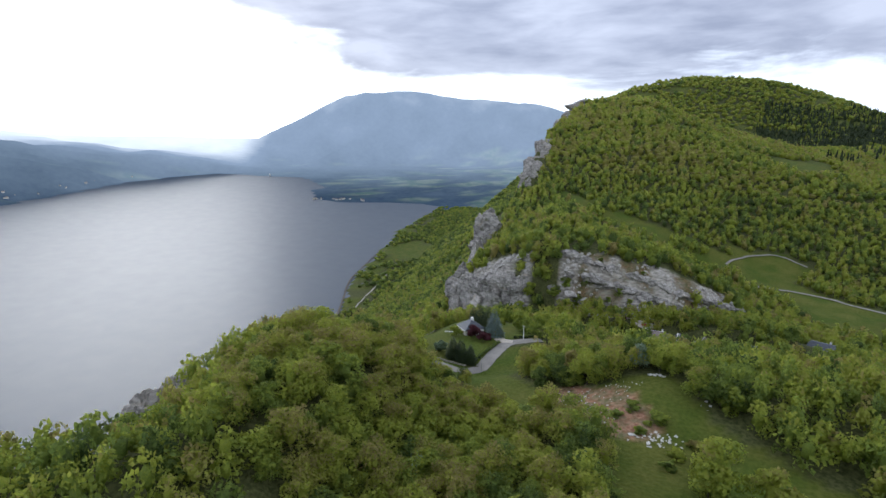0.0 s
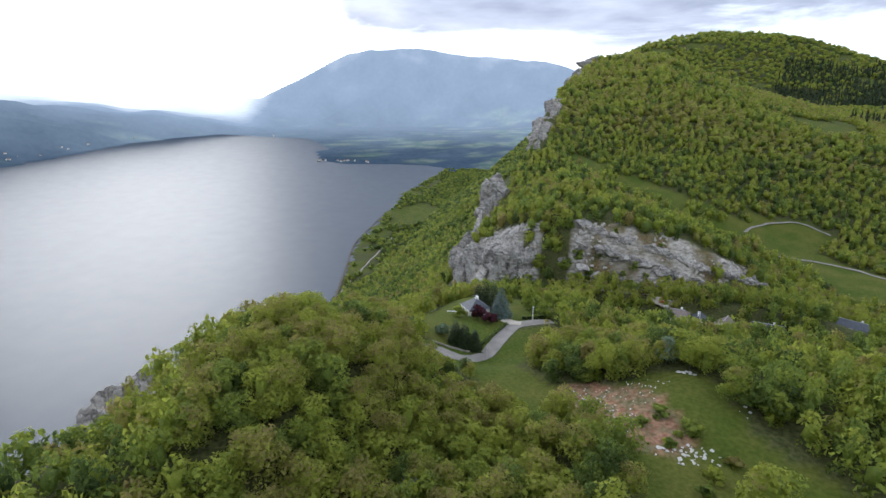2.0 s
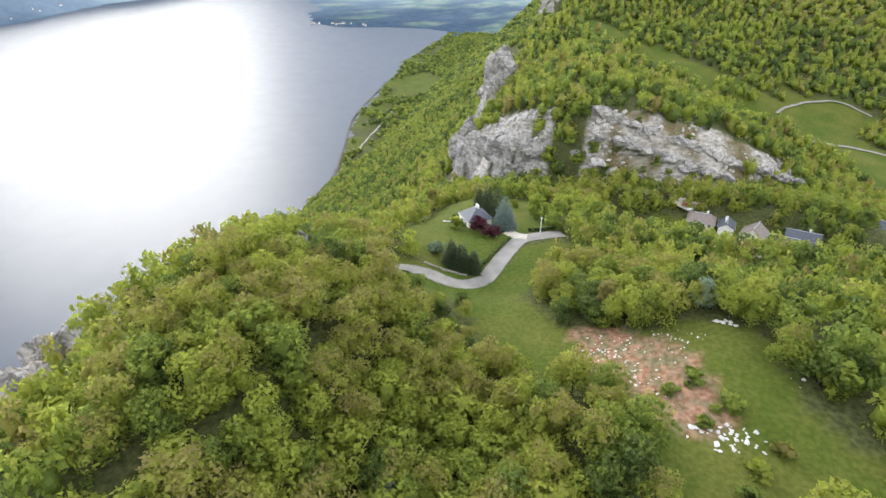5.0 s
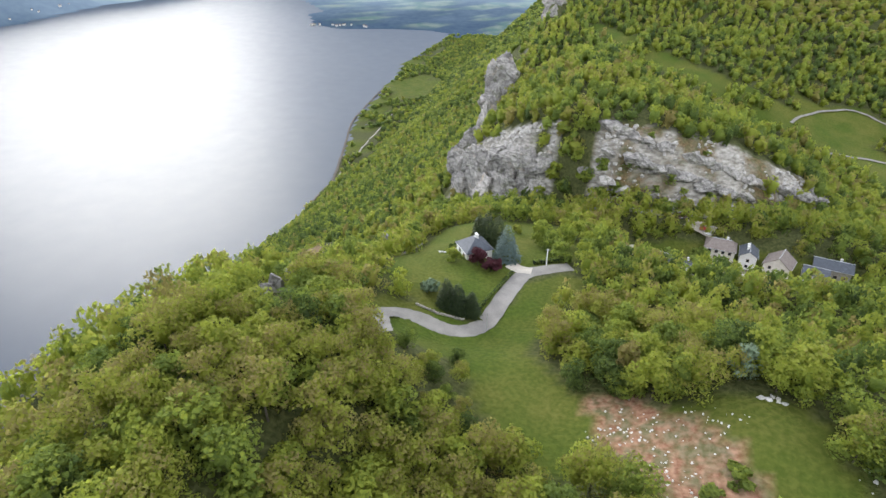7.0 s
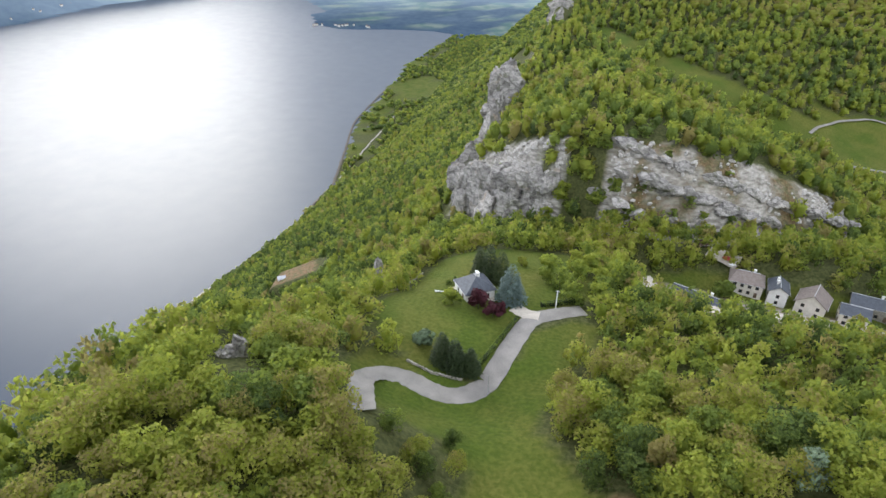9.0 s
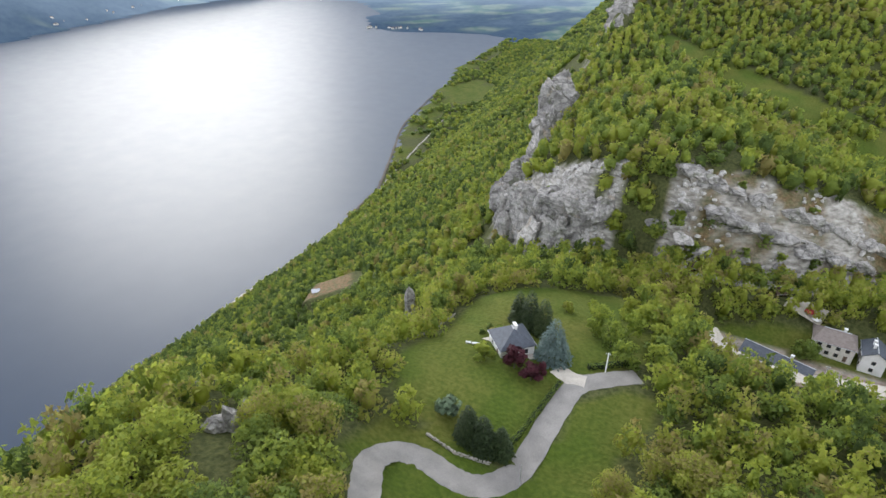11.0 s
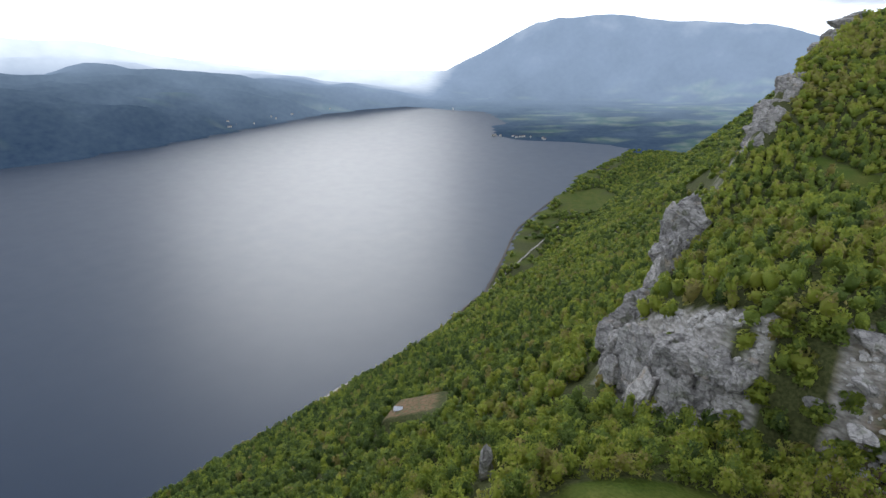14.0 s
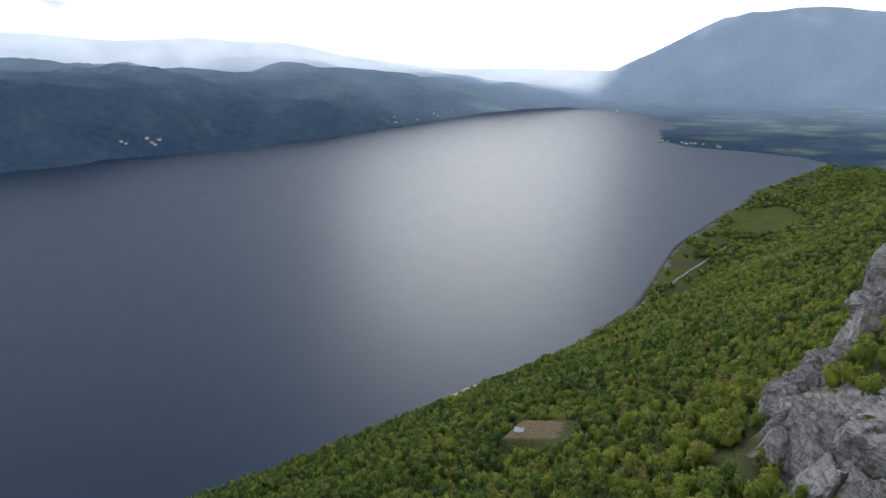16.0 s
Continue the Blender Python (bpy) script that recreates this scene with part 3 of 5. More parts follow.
def tube(bm, a, b_, ra, rb, sides=8):
    a, b_ = Vector(a), Vector(b_)
    m = Matrix.Translation((a + b_) / 2) @ (b_ - a).to_track_quat("Z", "Y").to_matrix().to_4x4()
    bmesh.ops.create_cone(bm, cap_ends=True, segments=sides, radius1=ra, radius2=rb, depth=(b_ - a).length, matrix=m)
    return bm


def height(x, y):
    return float(land(np.array([x]), np.array([y]))[0])


def raw_mesh(name, verts, faces, mat, tints=None, smooth=False):
    """A mesh from arrays; faces all have the same number of corners."""
    verts, faces = np.asarray(verts, np.float32), np.asarray(faces, np.int32)
    me = bpy.data.meshes.new(name)
    me.vertices.add(len(verts))
    me.vertices.foreach_set("co", verts.ravel())
    me.loops.add(faces.size)
    me.loops.foreach_set("vertex_index", faces.ravel())
    me.polygons.add(len(faces))
    me.polygons.foreach_set("loop_start", np.arange(len(faces), dtype=np.int32) * faces.shape[1])
    me.polygons.foreach_set("loop_total", np.full(len(faces), faces.shape[1], np.int32))
    me.polygons.foreach_set("use_smooth", np.full(len(faces), smooth))
    me.materials.append(mat)
    if tints is not None:
        point_attribute(me, "tint", tints)
    me.update()
    return me


# ---- rock ----
def ico(level):
    bm = bmesh.new()
    bmesh.ops.create_icosphere(bm, subdivisions=level, radius=1.0)
    bm.verts.ensure_lookup_table()
    v = np.array([tuple(p.co) for p in bm.verts])
    f = np.array([[q.index for q in p.verts] for p in bm.faces])
    bm.free()
    return v, f


ICO = {k: ico(k) for k in (1, 2, 3, 4, 5)}


def noise3(p, size, seed):
    q = p / size
    return (vnoise(q[:, 0] + 1.7 * q[:, 2], q[:, 1] - 0.6 * q[:, 2], 1, seed) + vnoise(q[:, 2] + q[:, 0] * 0.3, q[:, 1] - q[:, 0], 1, seed + 9)) / 2


def rock(rng, size, level=4, cuts=11, rough=0.16):
    """A weathered block: a ball cut by planes, with cracks and grain; size in metres along its three axes."""
    v, f = ICO[level]
    v = v * 1.15
    for _ in range(cuts):
        nrm = rng.normal(size=3)
        nrm /= np.linalg.norm(nrm)
        d = rng.uniform(0.55, 0.85)
        over = np.maximum(v @ nrm - d, 0)
        v = v - over[:, None] * nrm * 0.97
    seed = int(rng.integers(1000))
    size = np.asarray(size, float)
    world_v = v * size
    s = float(size.mean())
    grow = rough * (noise3(world_v, s * 0.5, seed) + 0.6 * noise3(world_v, s * 0.2, seed + 3) + 0.35 * noise3(world_v, s * 0.08, seed + 5))
    crack = np.abs(noise3(world_v * (1, 1, 0.5), s * 0.35, seed + 7))
    grow = grow - 0.16 * np.clip(0.14 - crack, 0, 1) / 0.14
    return world_v * (1 + grow)[:, None], f


def spun(v, rz=0.0, rx=0.0, ry=0.0):
    return v @ np.array(Euler((rx, ry, rz)).to_matrix()).T


def rock_group(name, blocks, label, category, group="", seed=1, level=4, rough=0.16):
    """Blocks (x, y, z, sx, sy, sz, turn, tilt) that make one face of rock."""
    rng = np.random.default_rng(seed)
    o = squeeze([blocks[0][:3]])[0]
    thing = empty(name, pose(*o), label, category, group)
    for x, y, z, sx, sy, sz, turn, tilt in blocks:
        v, f = rock(rng, (sx, sy, sz), level, rough=rough)
        ob = new("block", raw_mesh("block", squeeze(spun(v, radians(turn), 0, radians(tilt)) + (x, y, z)) - o, f, M_ROCK))
        ob.parent = thing
    return thing


def strung(line, count, size, seed, lift=0.0, spread=2.0, tilt=0.0):
    """Blocks strung along a line of (x, y, z) with sizes that vary."""
    rng = np.random.default_rng(seed)
    line = np.array(line, float)
    at = np.linspace(0, len(line) - 1, count)
    made = []
    for t in at:
        i = min(int(t), len(line) - 2)
        p = line[i] + (line[i + 1] - line[i]) * (t - i) + rng.normal(size=3) * (spread, spread * 0.6, spread * 0.5)
        way = line[i + 1] - line[i]
        s = np.array(size) * rng.uniform(0.65, 1.35, 3)
        made.append((p[0], p[1], p[2] + lift, *s, math.degrees(math.atan2(way[1], way[0])) + rng.normal() * 12, tilt + rng.normal() * 7))
    return made


rock_group("limestone_cliff", strung([(-61, 337, 334), (-52, 333, 335), (-38, 325, 340), (-26, 318, 343), (-16, 316, 346)], 10, (7, 6, 13), 3, spread=1.5, tilt=6)
           + strung([(-56, 340, 346), (-38, 330, 355), (-22, 321, 361), (-6, 316, 362)], 9, (8, 6, 8), 4, spread=1.5, tilt=14)
           + [(-36, 319, 343, 5, 8, 15, 30, 22), (-28, 315, 343, 5, 7, 12, 25, 26), (-20, 313, 343, 5, 6, 9, 20, 28), (-14, 319, 362, 8, 5.5, 9, 10, 12), (-8, 321, 360, 7, 5, 7, -10, 20), (-24, 322, 362, 7, 5, 8, 25, -12)]
           + strung([(-61, 350, 345), (-60, 372, 350), (-59, 400, 354), (-60, 424, 358)], 10, (7, 9, 13), 5, spread=2.0),
           "grey limestone cliff bulging above a hairpin road", "cliff", "cliffs", 7)
rock_group("rock_spire", strung([(-61, 420, 352), (-62, 430, 364), (-61, 438, 374), (-59, 446, 386)], 10, (8, 9, 14), 6, spread=1.8),
           "tall grey limestone spire on the wooded rim", "cliff", "cliffs", 8)
rock_group("limestone_cliff", strung([(28, 320, 386), (38, 320, 382), (52, 321, 377), (70, 324, 371), (90, 330, 364), (112, 338, 356), (132, 348, 350)], 32, (4.8, 3.0, 2.7), 9, spread=1.5, tilt=14)
           + strung([(30, 312, 376), (50, 315, 369), (72, 318, 363), (95, 325, 356)], 10, (5.5, 3.4, 3.0), 10, spread=2.0, tilt=14),
           "slanting band of pale grey limestone over the village", "cliff", "cliffs", 9)
rock_group("limestone_cliff", strung([(16, 309, 362), (36, 304, 360), (54, 305, 357), (74, 309, 353), (96, 317, 349)], 9, (4.4, 3.0, 2.2), 11, spread=2.8, tilt=10),
           "lower broken limestone ledges with ochre scars", "cliff", "cliffs", 10)
rock_group("limestone_cliff", strung([(-68, 690, 388), (-70, 740, 400), (-68, 790, 418)], 9, (11, 17, 27), 12, spread=4) + strung([(-64, 790, 436), (-62, 830, 452)], 4, (9, 12, 15), 13, spread=4),
           "pale limestone cliff catching the light on the mountain", "cliff", "cliffs", 11)
rock_group("limestone_cliff", strung([(-62, 1000, 478), (-55, 1060, 500), (-48, 1130, 525), (-42, 1170, 538)], 8, (9, 20, 12), 14, spread=5),
           "high limestone rim at the mountain's edge", "cliff", "cliffs", 12)
rock_group("limestone_cliff", strung([(-69, 64, 368), (-74, 76, 371), (-79, 91, 373), (-82, 106, 371)], 9, (4.5, 6, 9), 15, spread=1.5),
           "grey limestone wall below the wooded knoll's rim", "cliff", "cliffs", 13)
rock_group("rock_pillar", [(-68, 254, 334, 2.3, 2.3, 10, 10, 5), (-69, 256, 326, 3.4, 3.0, 8, 40, 0), (-66, 254, 327, 2.6, 2.5, 7, 0, 0)],
           "lone grey limestone needle among trees", "rock", "", 14, 3)
rock_group("rock_outcrop", [(-43, 143, 385.5, 3.2, 2.6, 3.6, 10, 0), (-41, 146, 385, 2.4, 2.2, 4.4, 60, 0), (-46, 142, 384, 2.8, 2.5, 3.0, 0, 0)],
           "small grey outcrop on the wooded slope", "rock", "", 15, 3)

def scree(name, spots, sizes, label, seed):
    """Loose blocks too many to count, lying on a slope."""
    rng = np.random.default_rng(seed)
    shapes = [rock(rng, (1, 0.8, 0.75), 2, 9, 0.12) for _ in range(6)]
    vs, fs, k = [], [], 0
    for (x, y), s_ in zip(spots, sizes):
        v, f = shapes[int(rng.integers(6))]
        vs.append(spun(v * s_ * rng.uniform(0.7, 1.3, 3), rng.uniform(0, 6.28), rng.normal() * 0.4, rng.normal() * 0.4) + (x, y, height(x, y) + 0.25 * s_))
        fs.append(f + k)
        k += len(v)
    return tagged(new(name, raw_mesh(name, np.concatenate(vs), np.concatenate(fs), M_SCREE)), label, "scree", kind="stuff")


M_SCREE = plain("broken_limestone", (0.25, 0.235, 0.21), (0.58, 0.55, 0.50), 0.6, 0.95, bump=0.5, distance=0.08, fine=4)
rng = np.random.default_rng(21)
X = rng.uniform(-40, 2, 900)
Y = hill_front(X) + rng.uniform(-1, 25, 900)
keep = fbm(X, Y, 9, 2, 94) > -0.15
scree("scree", list(zip(X[keep], Y[keep])), rng.uniform(0.35, 1.5, 900)[keep] ** 1.4, "grey broken limestone rubble beside the cliff", 22)
X = rng.uniform(22, 132, 1300)
Y = hill_front(X) + rng.uniform(-9, 24, 1300)
keep = fbm(X, Y, 8, 2, 95) > 0.0
scree("scree", list(zip(X[keep], Y[keep])), rng.uniform(0.3, 1.3, 1300)[keep] ** 1.4, "pale limestone rubble on the slope over the village", 23)

# ---- trees ----
def unit(a):
    return a / np.maximum(np.linalg.norm(a, axis=1)[:, None], 1e-6)


def crown(rng, cards, card, lumps, wide=1.0, level=1, core=0.16):
    """A crown about 1 high and wide: lumps of leaf sprays round a heart tinted dark as shade. Returns corners, quads,
    tint offsets with painted shade, heart and normals that follow the lumps.
    """
    centres = []
    for i in range(lumps):
        a, h = rng.uniform(0, 2 * math.pi), rng.uniform(0.12, 0.86)
        r = 0.36 * wide * math.sin(math.pi * min(max(h * 0.80 + 0.14, 0.05), 0.97)) * rng.uniform(0.55, 1.1)
        centres.append((math.cos(a) * r, math.sin(a) * r, h, rng.uniform(0.10, 0.225) * (1.15 - 0.45 * h)))
    centres.append((0, 0, 0.80, 0.2))
    centres = np.array(centres)
    weight = centres[:, 3] ** 2 / (centres[:, 3] ** 2).sum()
    which = rng.choice(len(centres), cards, p=weight)
    d = rng.normal(size=(cards, 3))
    d[:, 2] = d[:, 2] * 0.9 + 0.30
    d = unit(d)
    c = centres[which, :3] + d * centres[which, 3:4] * rng.uniform(0.70, 1.16, cards)[:, None] * (1, 1, 0.85)
    nrm = unit(d + 0.6 * rng.normal(size=d.shape))
    u = unit(np.cross(nrm, rng.normal(size=d.shape)))
    w = np.cross(nrm, u)
    s = card * rng.uniform(0.5, 1.35, cards)[:, None]
    k = rng.uniform(0.45, 1.0, cards)[:, None]
    corners = np.stack([c - s * u * 0.6, c - s * k * w * 0.5 - nrm * s * 0.15, c + s * u * 0.6, c + s * k * w * 0.5 - nrm * s * 0.15], 1)
    v = corners.reshape(-1, 3)
    q = np.arange(cards * 4).reshape(-1, 4)
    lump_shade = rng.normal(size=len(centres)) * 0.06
    # Besides random tone, shade is painted in: tint falls towards the crown's foot.
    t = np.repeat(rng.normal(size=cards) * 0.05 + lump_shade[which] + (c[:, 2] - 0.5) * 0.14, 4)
    out_way = unit(c - (0, 0, 0.30))
    soft_n = np.repeat(unit(0.75 * d + 0.55 * out_way + 0.55 * nrm), 4, 0)
    # heart, whose tint is lowered later to paint inner shade
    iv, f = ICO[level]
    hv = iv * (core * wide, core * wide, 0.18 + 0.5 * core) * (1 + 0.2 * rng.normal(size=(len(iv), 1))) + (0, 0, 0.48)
    return v, q, t, hv, f, np.concatenate([soft_n, unit(iv)])


def crown_mesh(name, rng, cards, card, lumps, high, across, mat, tint, wide=1.0):
    v, q, t, hv, hf, nv = crown(rng, cards, card / high, lumps, wide, 2, 0.12)
    v = v * (across, across, high)
    hv = hv * (across, across, high)
    tri = np.concatenate([q[:, [0, 1, 2]], q[:, [0, 2, 3]], hf + len(v)])
    # Painted inner shade: the heart's tint sits below the leaves.
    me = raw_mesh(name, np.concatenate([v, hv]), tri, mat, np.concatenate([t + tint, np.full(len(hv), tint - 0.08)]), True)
    leaf_normals(me, nv)
    return me


def leaf_normals(me, nv):
    """Leaves take the roundness of their clump."""
    a = me.attributes.new("custom_normal", "FLOAT_VECTOR", "POINT")
    a.data.foreach_set("vector", np.ascontiguousarray(nv, np.float32).ravel())


def trunk_mesh(rng, high, thick):
    bm = bmesh.new()
    top = Vector((rng.normal() * 0.3, rng.normal() * 0.3, high * 0.62))
    mid = top * 0.5 + Vector((rng.normal() * 0.12, rng.normal() * 0.12, 0))
    tube(bm, (0, 0, -0.6), mid, thick, thick * 0.7, 7)
    tube(bm, mid, top, thick * 0.7, thick * 0.35, 7)
    for i in range(5):
        a = i * 1.26 + rng.uniform(0, 0.8)
        s = mid + (top - mid) * (i / 6)
        tube(bm, s, s + Vector((math.cos(a) * high * 0.2, math.sin(a) * high * 0.2, high * rng.uniform(0.14, 0.24))), thick * 0.4, thick * 0.12, 5)
    return bm


def wooded(x, y):
    """Where trees stand: not on open land, lane, rock, roofs or water."""
    ok = np.ones(np.shape(x), bool)
    ragged = fbm(x, y, 30, 3, 93) < 0.22
    for poly in OPEN:
        ok &= ~(inside(x, y, poly) & (ragged | (poly is not STRIP)))
    ok &= ~near_line(x, y, DALE_ROAD, 9) & ~near_line(x, y, DALE_TRACK, 5)
    ok &= ~near_line(x, y, LANE, 6.5) & ~inside(x, y, VERGE) & ~inside(x, y, YARD) & ~inside(x, y, PLOT_EDGE)
    ok &= ~near_line(x, y, [(-64, 318), (-67, 336), (-60, 343)], 6)
    ok &= x > east_shore(y) + 20
    h = land(x, y)
    e = 2.5
    grad = np.hypot(land(x + e, y) - h, land(x, y + e) - h) / e
    ok &= (grad < 1.55) | ((y > 450) & (y < 680) & (grad < 3.5)) | ((x > -10) & (x < 24) & (y > 290) & (y < 350))
    # rock faces and scree over the village
    band = (y > hill_front(x) + 1) & (y < hill_front(x) + 24)
    ok &= ~(band & (x > 22) & (x < 135) & (fbm(x, y, 10, 2, 77) > -0.12))
    ok &= ~(band & (x > -62) & (x < -6) & (y < hill_front(x) + 16))
    ok &= ~near_line(x, y, [(-59, 350), (-60, 446)], 8) & ~near_line(x, y, [(-66, 685), (-64, 800)], 11) & ~near_line(x, y, [(156, 282), (174, 322)], 9)
    ok &= ~((y > 1150) & (x < east_shore(y) + 110) & (fbm(x, y, 70, 2, 78) > 0.0))
    ok &= ~near_line(x, y, [(-68, 254), (-54, 230)], 6) & ~near_line(x, y, [(-43, 143), (-33, 129)], 5)
    ok &= h > 2
    return ok, h


def scatter(rng, x0, x1, y0, y1, gap):
    """Points of a shaken grid."""
    xs, ys = np.meshgrid(np.arange(x0, x1, gap), np.arange(y0, y1, gap * 0.87))
    xs = xs + (np.arange(xs.shape[0]) % 2)[:, None] * gap * 0.5
    x, y = xs.ravel(), ys.ravel()
    return x + rng.uniform(-0.42, 0.42, len(x)) * gap, y + rng.uniform(-0.42, 0.42, len(y)) * gap


def tree_tint(rng, x, y):
    t = 0.47 + 0.24 * fbm(x, y, 38, 2, 60) + rng.normal(size=len(x)) * 0.23
    t = t - 0.31 * sm((-x - 70) / 120) + 0.03 * sm((y - 300) / 200)
    t = t + 0.20 * bell(x, y, 0, 105, 34, 50) + 0.14 * bell(x, y, 45, 165, 40, 22) + 0.13 * bell(x, y, -25, 125, 50, 60)
    odd = rng.uniform(size=len(x))
    return np.where(odd > 0.955, rng.uniform(0.82, 0.96, len(x)), np.clip(t, 0.04, 0.76))


def stamp(name, rng, kinds, x, y, z, high, across, tint, label):
    """Many crowns in one mesh."""
    vs, fs, ts, ns, k = [], [], [], [], 0
    for i in range(len(x)):
        v, q, t, hv, hf, nv = kinds[int(rng.integers(len(kinds)))]
        a = rng.uniform(0, 6.28)
        ca, sa = math.cos(a), math.sin(a)
        both = np.concatenate([v, hv])
        p, nr = np.empty_like(both), nv.copy()
        p[:, 0] = (both[:, 0] * ca - both[:, 1] * sa) * across[i] + x[i]
        p[:, 1] = (both[:, 0] * sa + both[:, 1] * ca) * across[i] + y[i]
        p[:, 2] = both[:, 2] * high[i] + z[i]
        nr[:, 0], nr[:, 1] = nv[:, 0] * ca - nv[:, 1] * sa, nv[:, 0] * sa + nv[:, 1] * ca
        vs.append(p)
        ns.append(nr)
        fs.append(np.concatenate([q[:, [0, 1, 2]], q[:, [0, 2, 3]], hf + len(v)]) + k)
        # Heart tint is lowered to paint the shade inside each crown.
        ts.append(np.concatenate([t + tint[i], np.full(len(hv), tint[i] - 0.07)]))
        k += len(both)
    v = squeeze(np.concatenate(vs))
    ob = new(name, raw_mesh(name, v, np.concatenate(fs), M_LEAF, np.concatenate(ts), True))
    leaf_normals(ob.data, np.concatenate(ns))
    return tagged(ob, label, "woodland", kind="stuff")


rng = np.random.default_rng(5)
# trees that the flight passes nearest, one by one
TX, TY = scatter(rng, -80, 120, 30, 182, 6.0)
ok, TZ = wooded(TX, TY)
ok &= ~near_line(TX, TY, [(8, 150), (24, 120), (40, 118)], 2)
far_from = np.hypot(TX - 20, TY - 112)
order = np.argsort(far_from[ok])[:300]
NX, NY, NZ = (a[ok][order] for a in (TX, TY, TZ))
NT = tree_tint(rng, NX, NY)
models = []
for i in range(14):
    tint = 0.04 + 0.052 * i if i < 13 else 0.76
    h, w = rng.uniform(8.5, 11.5), rng.uniform(9.6, 12.2)
    ob = empty("deciduous_tree", pose(0, 0, 0), "broadleaf tree in fresh spring leaf on the wooded slope", "tree", "trees of the ridge")
    part("trunk", trunk_mesh(rng, h, 0.2), M_BARK, ob)
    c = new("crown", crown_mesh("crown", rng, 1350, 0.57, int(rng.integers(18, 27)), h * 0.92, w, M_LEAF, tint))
    c.location = (0, 0, h * 0.10)
    c.parent = ob
    models.append((tint, ob))
used = set()
for x, y, z, t in zip(NX, NY, NZ, NT):
    pick = sorted(range(14), key=lambda i: abs(models[i][0] - t) + rng.uniform(0, 0.08))[0]
    m = pose(x, y, z - 0.2, 0, 0, rng.uniform(0, 360))
    s = rng.uniform(0.72, 1.12) * (0.55 if inside(np.array([x]), np.array([y]), LOW_SCRUB)[0] else 1.0)
    if pick in used:
        ob = copy_thing(models[pick][1], m)
    else:
        ob = models[pick][1]
        ob.matrix_basis = m
        used.add(pick)
    ob.scale = (s * rng.uniform(0.9, 1.1), s * rng.uniform(0.9, 1.1), s)
for i in range(14):
    if i not in used:
        models[i][1].matrix_basis = pose(-40 - 3 * i, 150, height(-40 - 3 * i, 150))

# the rest of the near wood, then the slopes, then the mountain
kinds = [crown(rng, 185, 0.112, 14, 1.0, 1, 0.15) for _ in range(6)]
X, Y = scatter(rng, -130, 190, 20, 300, 6.3)
ok, Z = wooded(X, Y)
near_zone = (X > -78) & (X < 120) & (Y > 30) & (Y < 182) & (np.hypot(X - 20, Y - 112) < np.hypot(NX - 20, NY - 112).max() + 1.0)
ok &= ~near_zone
X, Y, Z = X[ok], Y[ok], Z[ok]
T = tree_tint(rng, X, Y)
stamp("near_wood", rng, kinds, X, Y, Z - 0.3, rng.uniform(7.0, 12.5, len(X)), rng.uniform(6.8, 10.4, len(X)), T, "dense broadleaf wood in fresh spring green")
X, Y = scatter(rng, -560, 330, 180, 720, 7.4)
ok, Z = wooded(X, Y)
ok &= ~((X > -130) & (X < 190) & (Y < 300))
X, Y, Z = X[ok], Y[ok], Z[ok]
T = tree_tint(rng, X, Y)
H, W = rng.uniform(6, 12.5, len(X)), rng.uniform(6.5, 10.5, len(X))
for front, cards, card, name in ((True, 72, 0.175, "slope_wood"), (False, 36, 0.235, "upper_wood")):
    m_ = ((Y < 470) & (X > -330)) == front
    kinds = [crown(rng, cards, card, 10, 1.0, 1, 0.30) for _ in range(6)]
    stamp(name, rng, kinds, X[m_], Y[m_], Z[m_] - 0.5, H[m_], W[m_], T[m_], "broadleaf wood covering the steep lakeside slope" if front else "broadleaf wood rolling up towards the mountain")
X, Y = scatter(rng, -900, 900, 720, 1400, 10.2)
ok, Z = wooded(X, Y)
ok &= (X < 0.42 * (Y + 30) + 150) & (glade(X, Y) < 0.5)
X, Y, Z = X[ok], Y[ok], Z[ok]
T = np.clip(tree_tint(rng, X, Y) + 0.22 + 0.28 * fbm(X, Y, 110, 4, 66), 0.05, 0.92)
kinds = [crown(rng, 22, 0.27, 8, 1.0, 1, 0.35) for _ in range(6)]
stamp("mountain_wood", rng, kinds, X, Y, Z - 0.5, rng.uniform(5, 14, len(X)) * (1 + 0.3 * fbm(X, Y, 60, 2, 68)), rng.uniform(7, 15.5, len(X)), T, "mixed woods over the long mountain")
X, Y = scatter(rng, -1300, 1300, 1400, 3500, 20)
ok, Z = wooded(X, Y)
ok &= (X < 0.42 * (Y + 30) + 150) & ((Y < 2800) | (X < -100)) & (glade(X, Y) < 0.5)
X, Y, Z = X[ok], Y[ok], Z[ok]
T = np.minimum(tree_tint(rng, X, Y), 0.66) + 0.16 + 0.12 * fbm(X, Y, 200, 3, 67)
kinds = [crown(rng, 11, 0.40, 7, 1.0, 1, 0.38) for _ in range(6)]
stamp("far_mountain_wood", rng, kinds, X, Y, Z - 0.5, rng.uniform(9, 16, len(X)), rng.uniform(17, 24, len(X)), T, "hazy woods towards the far summit")

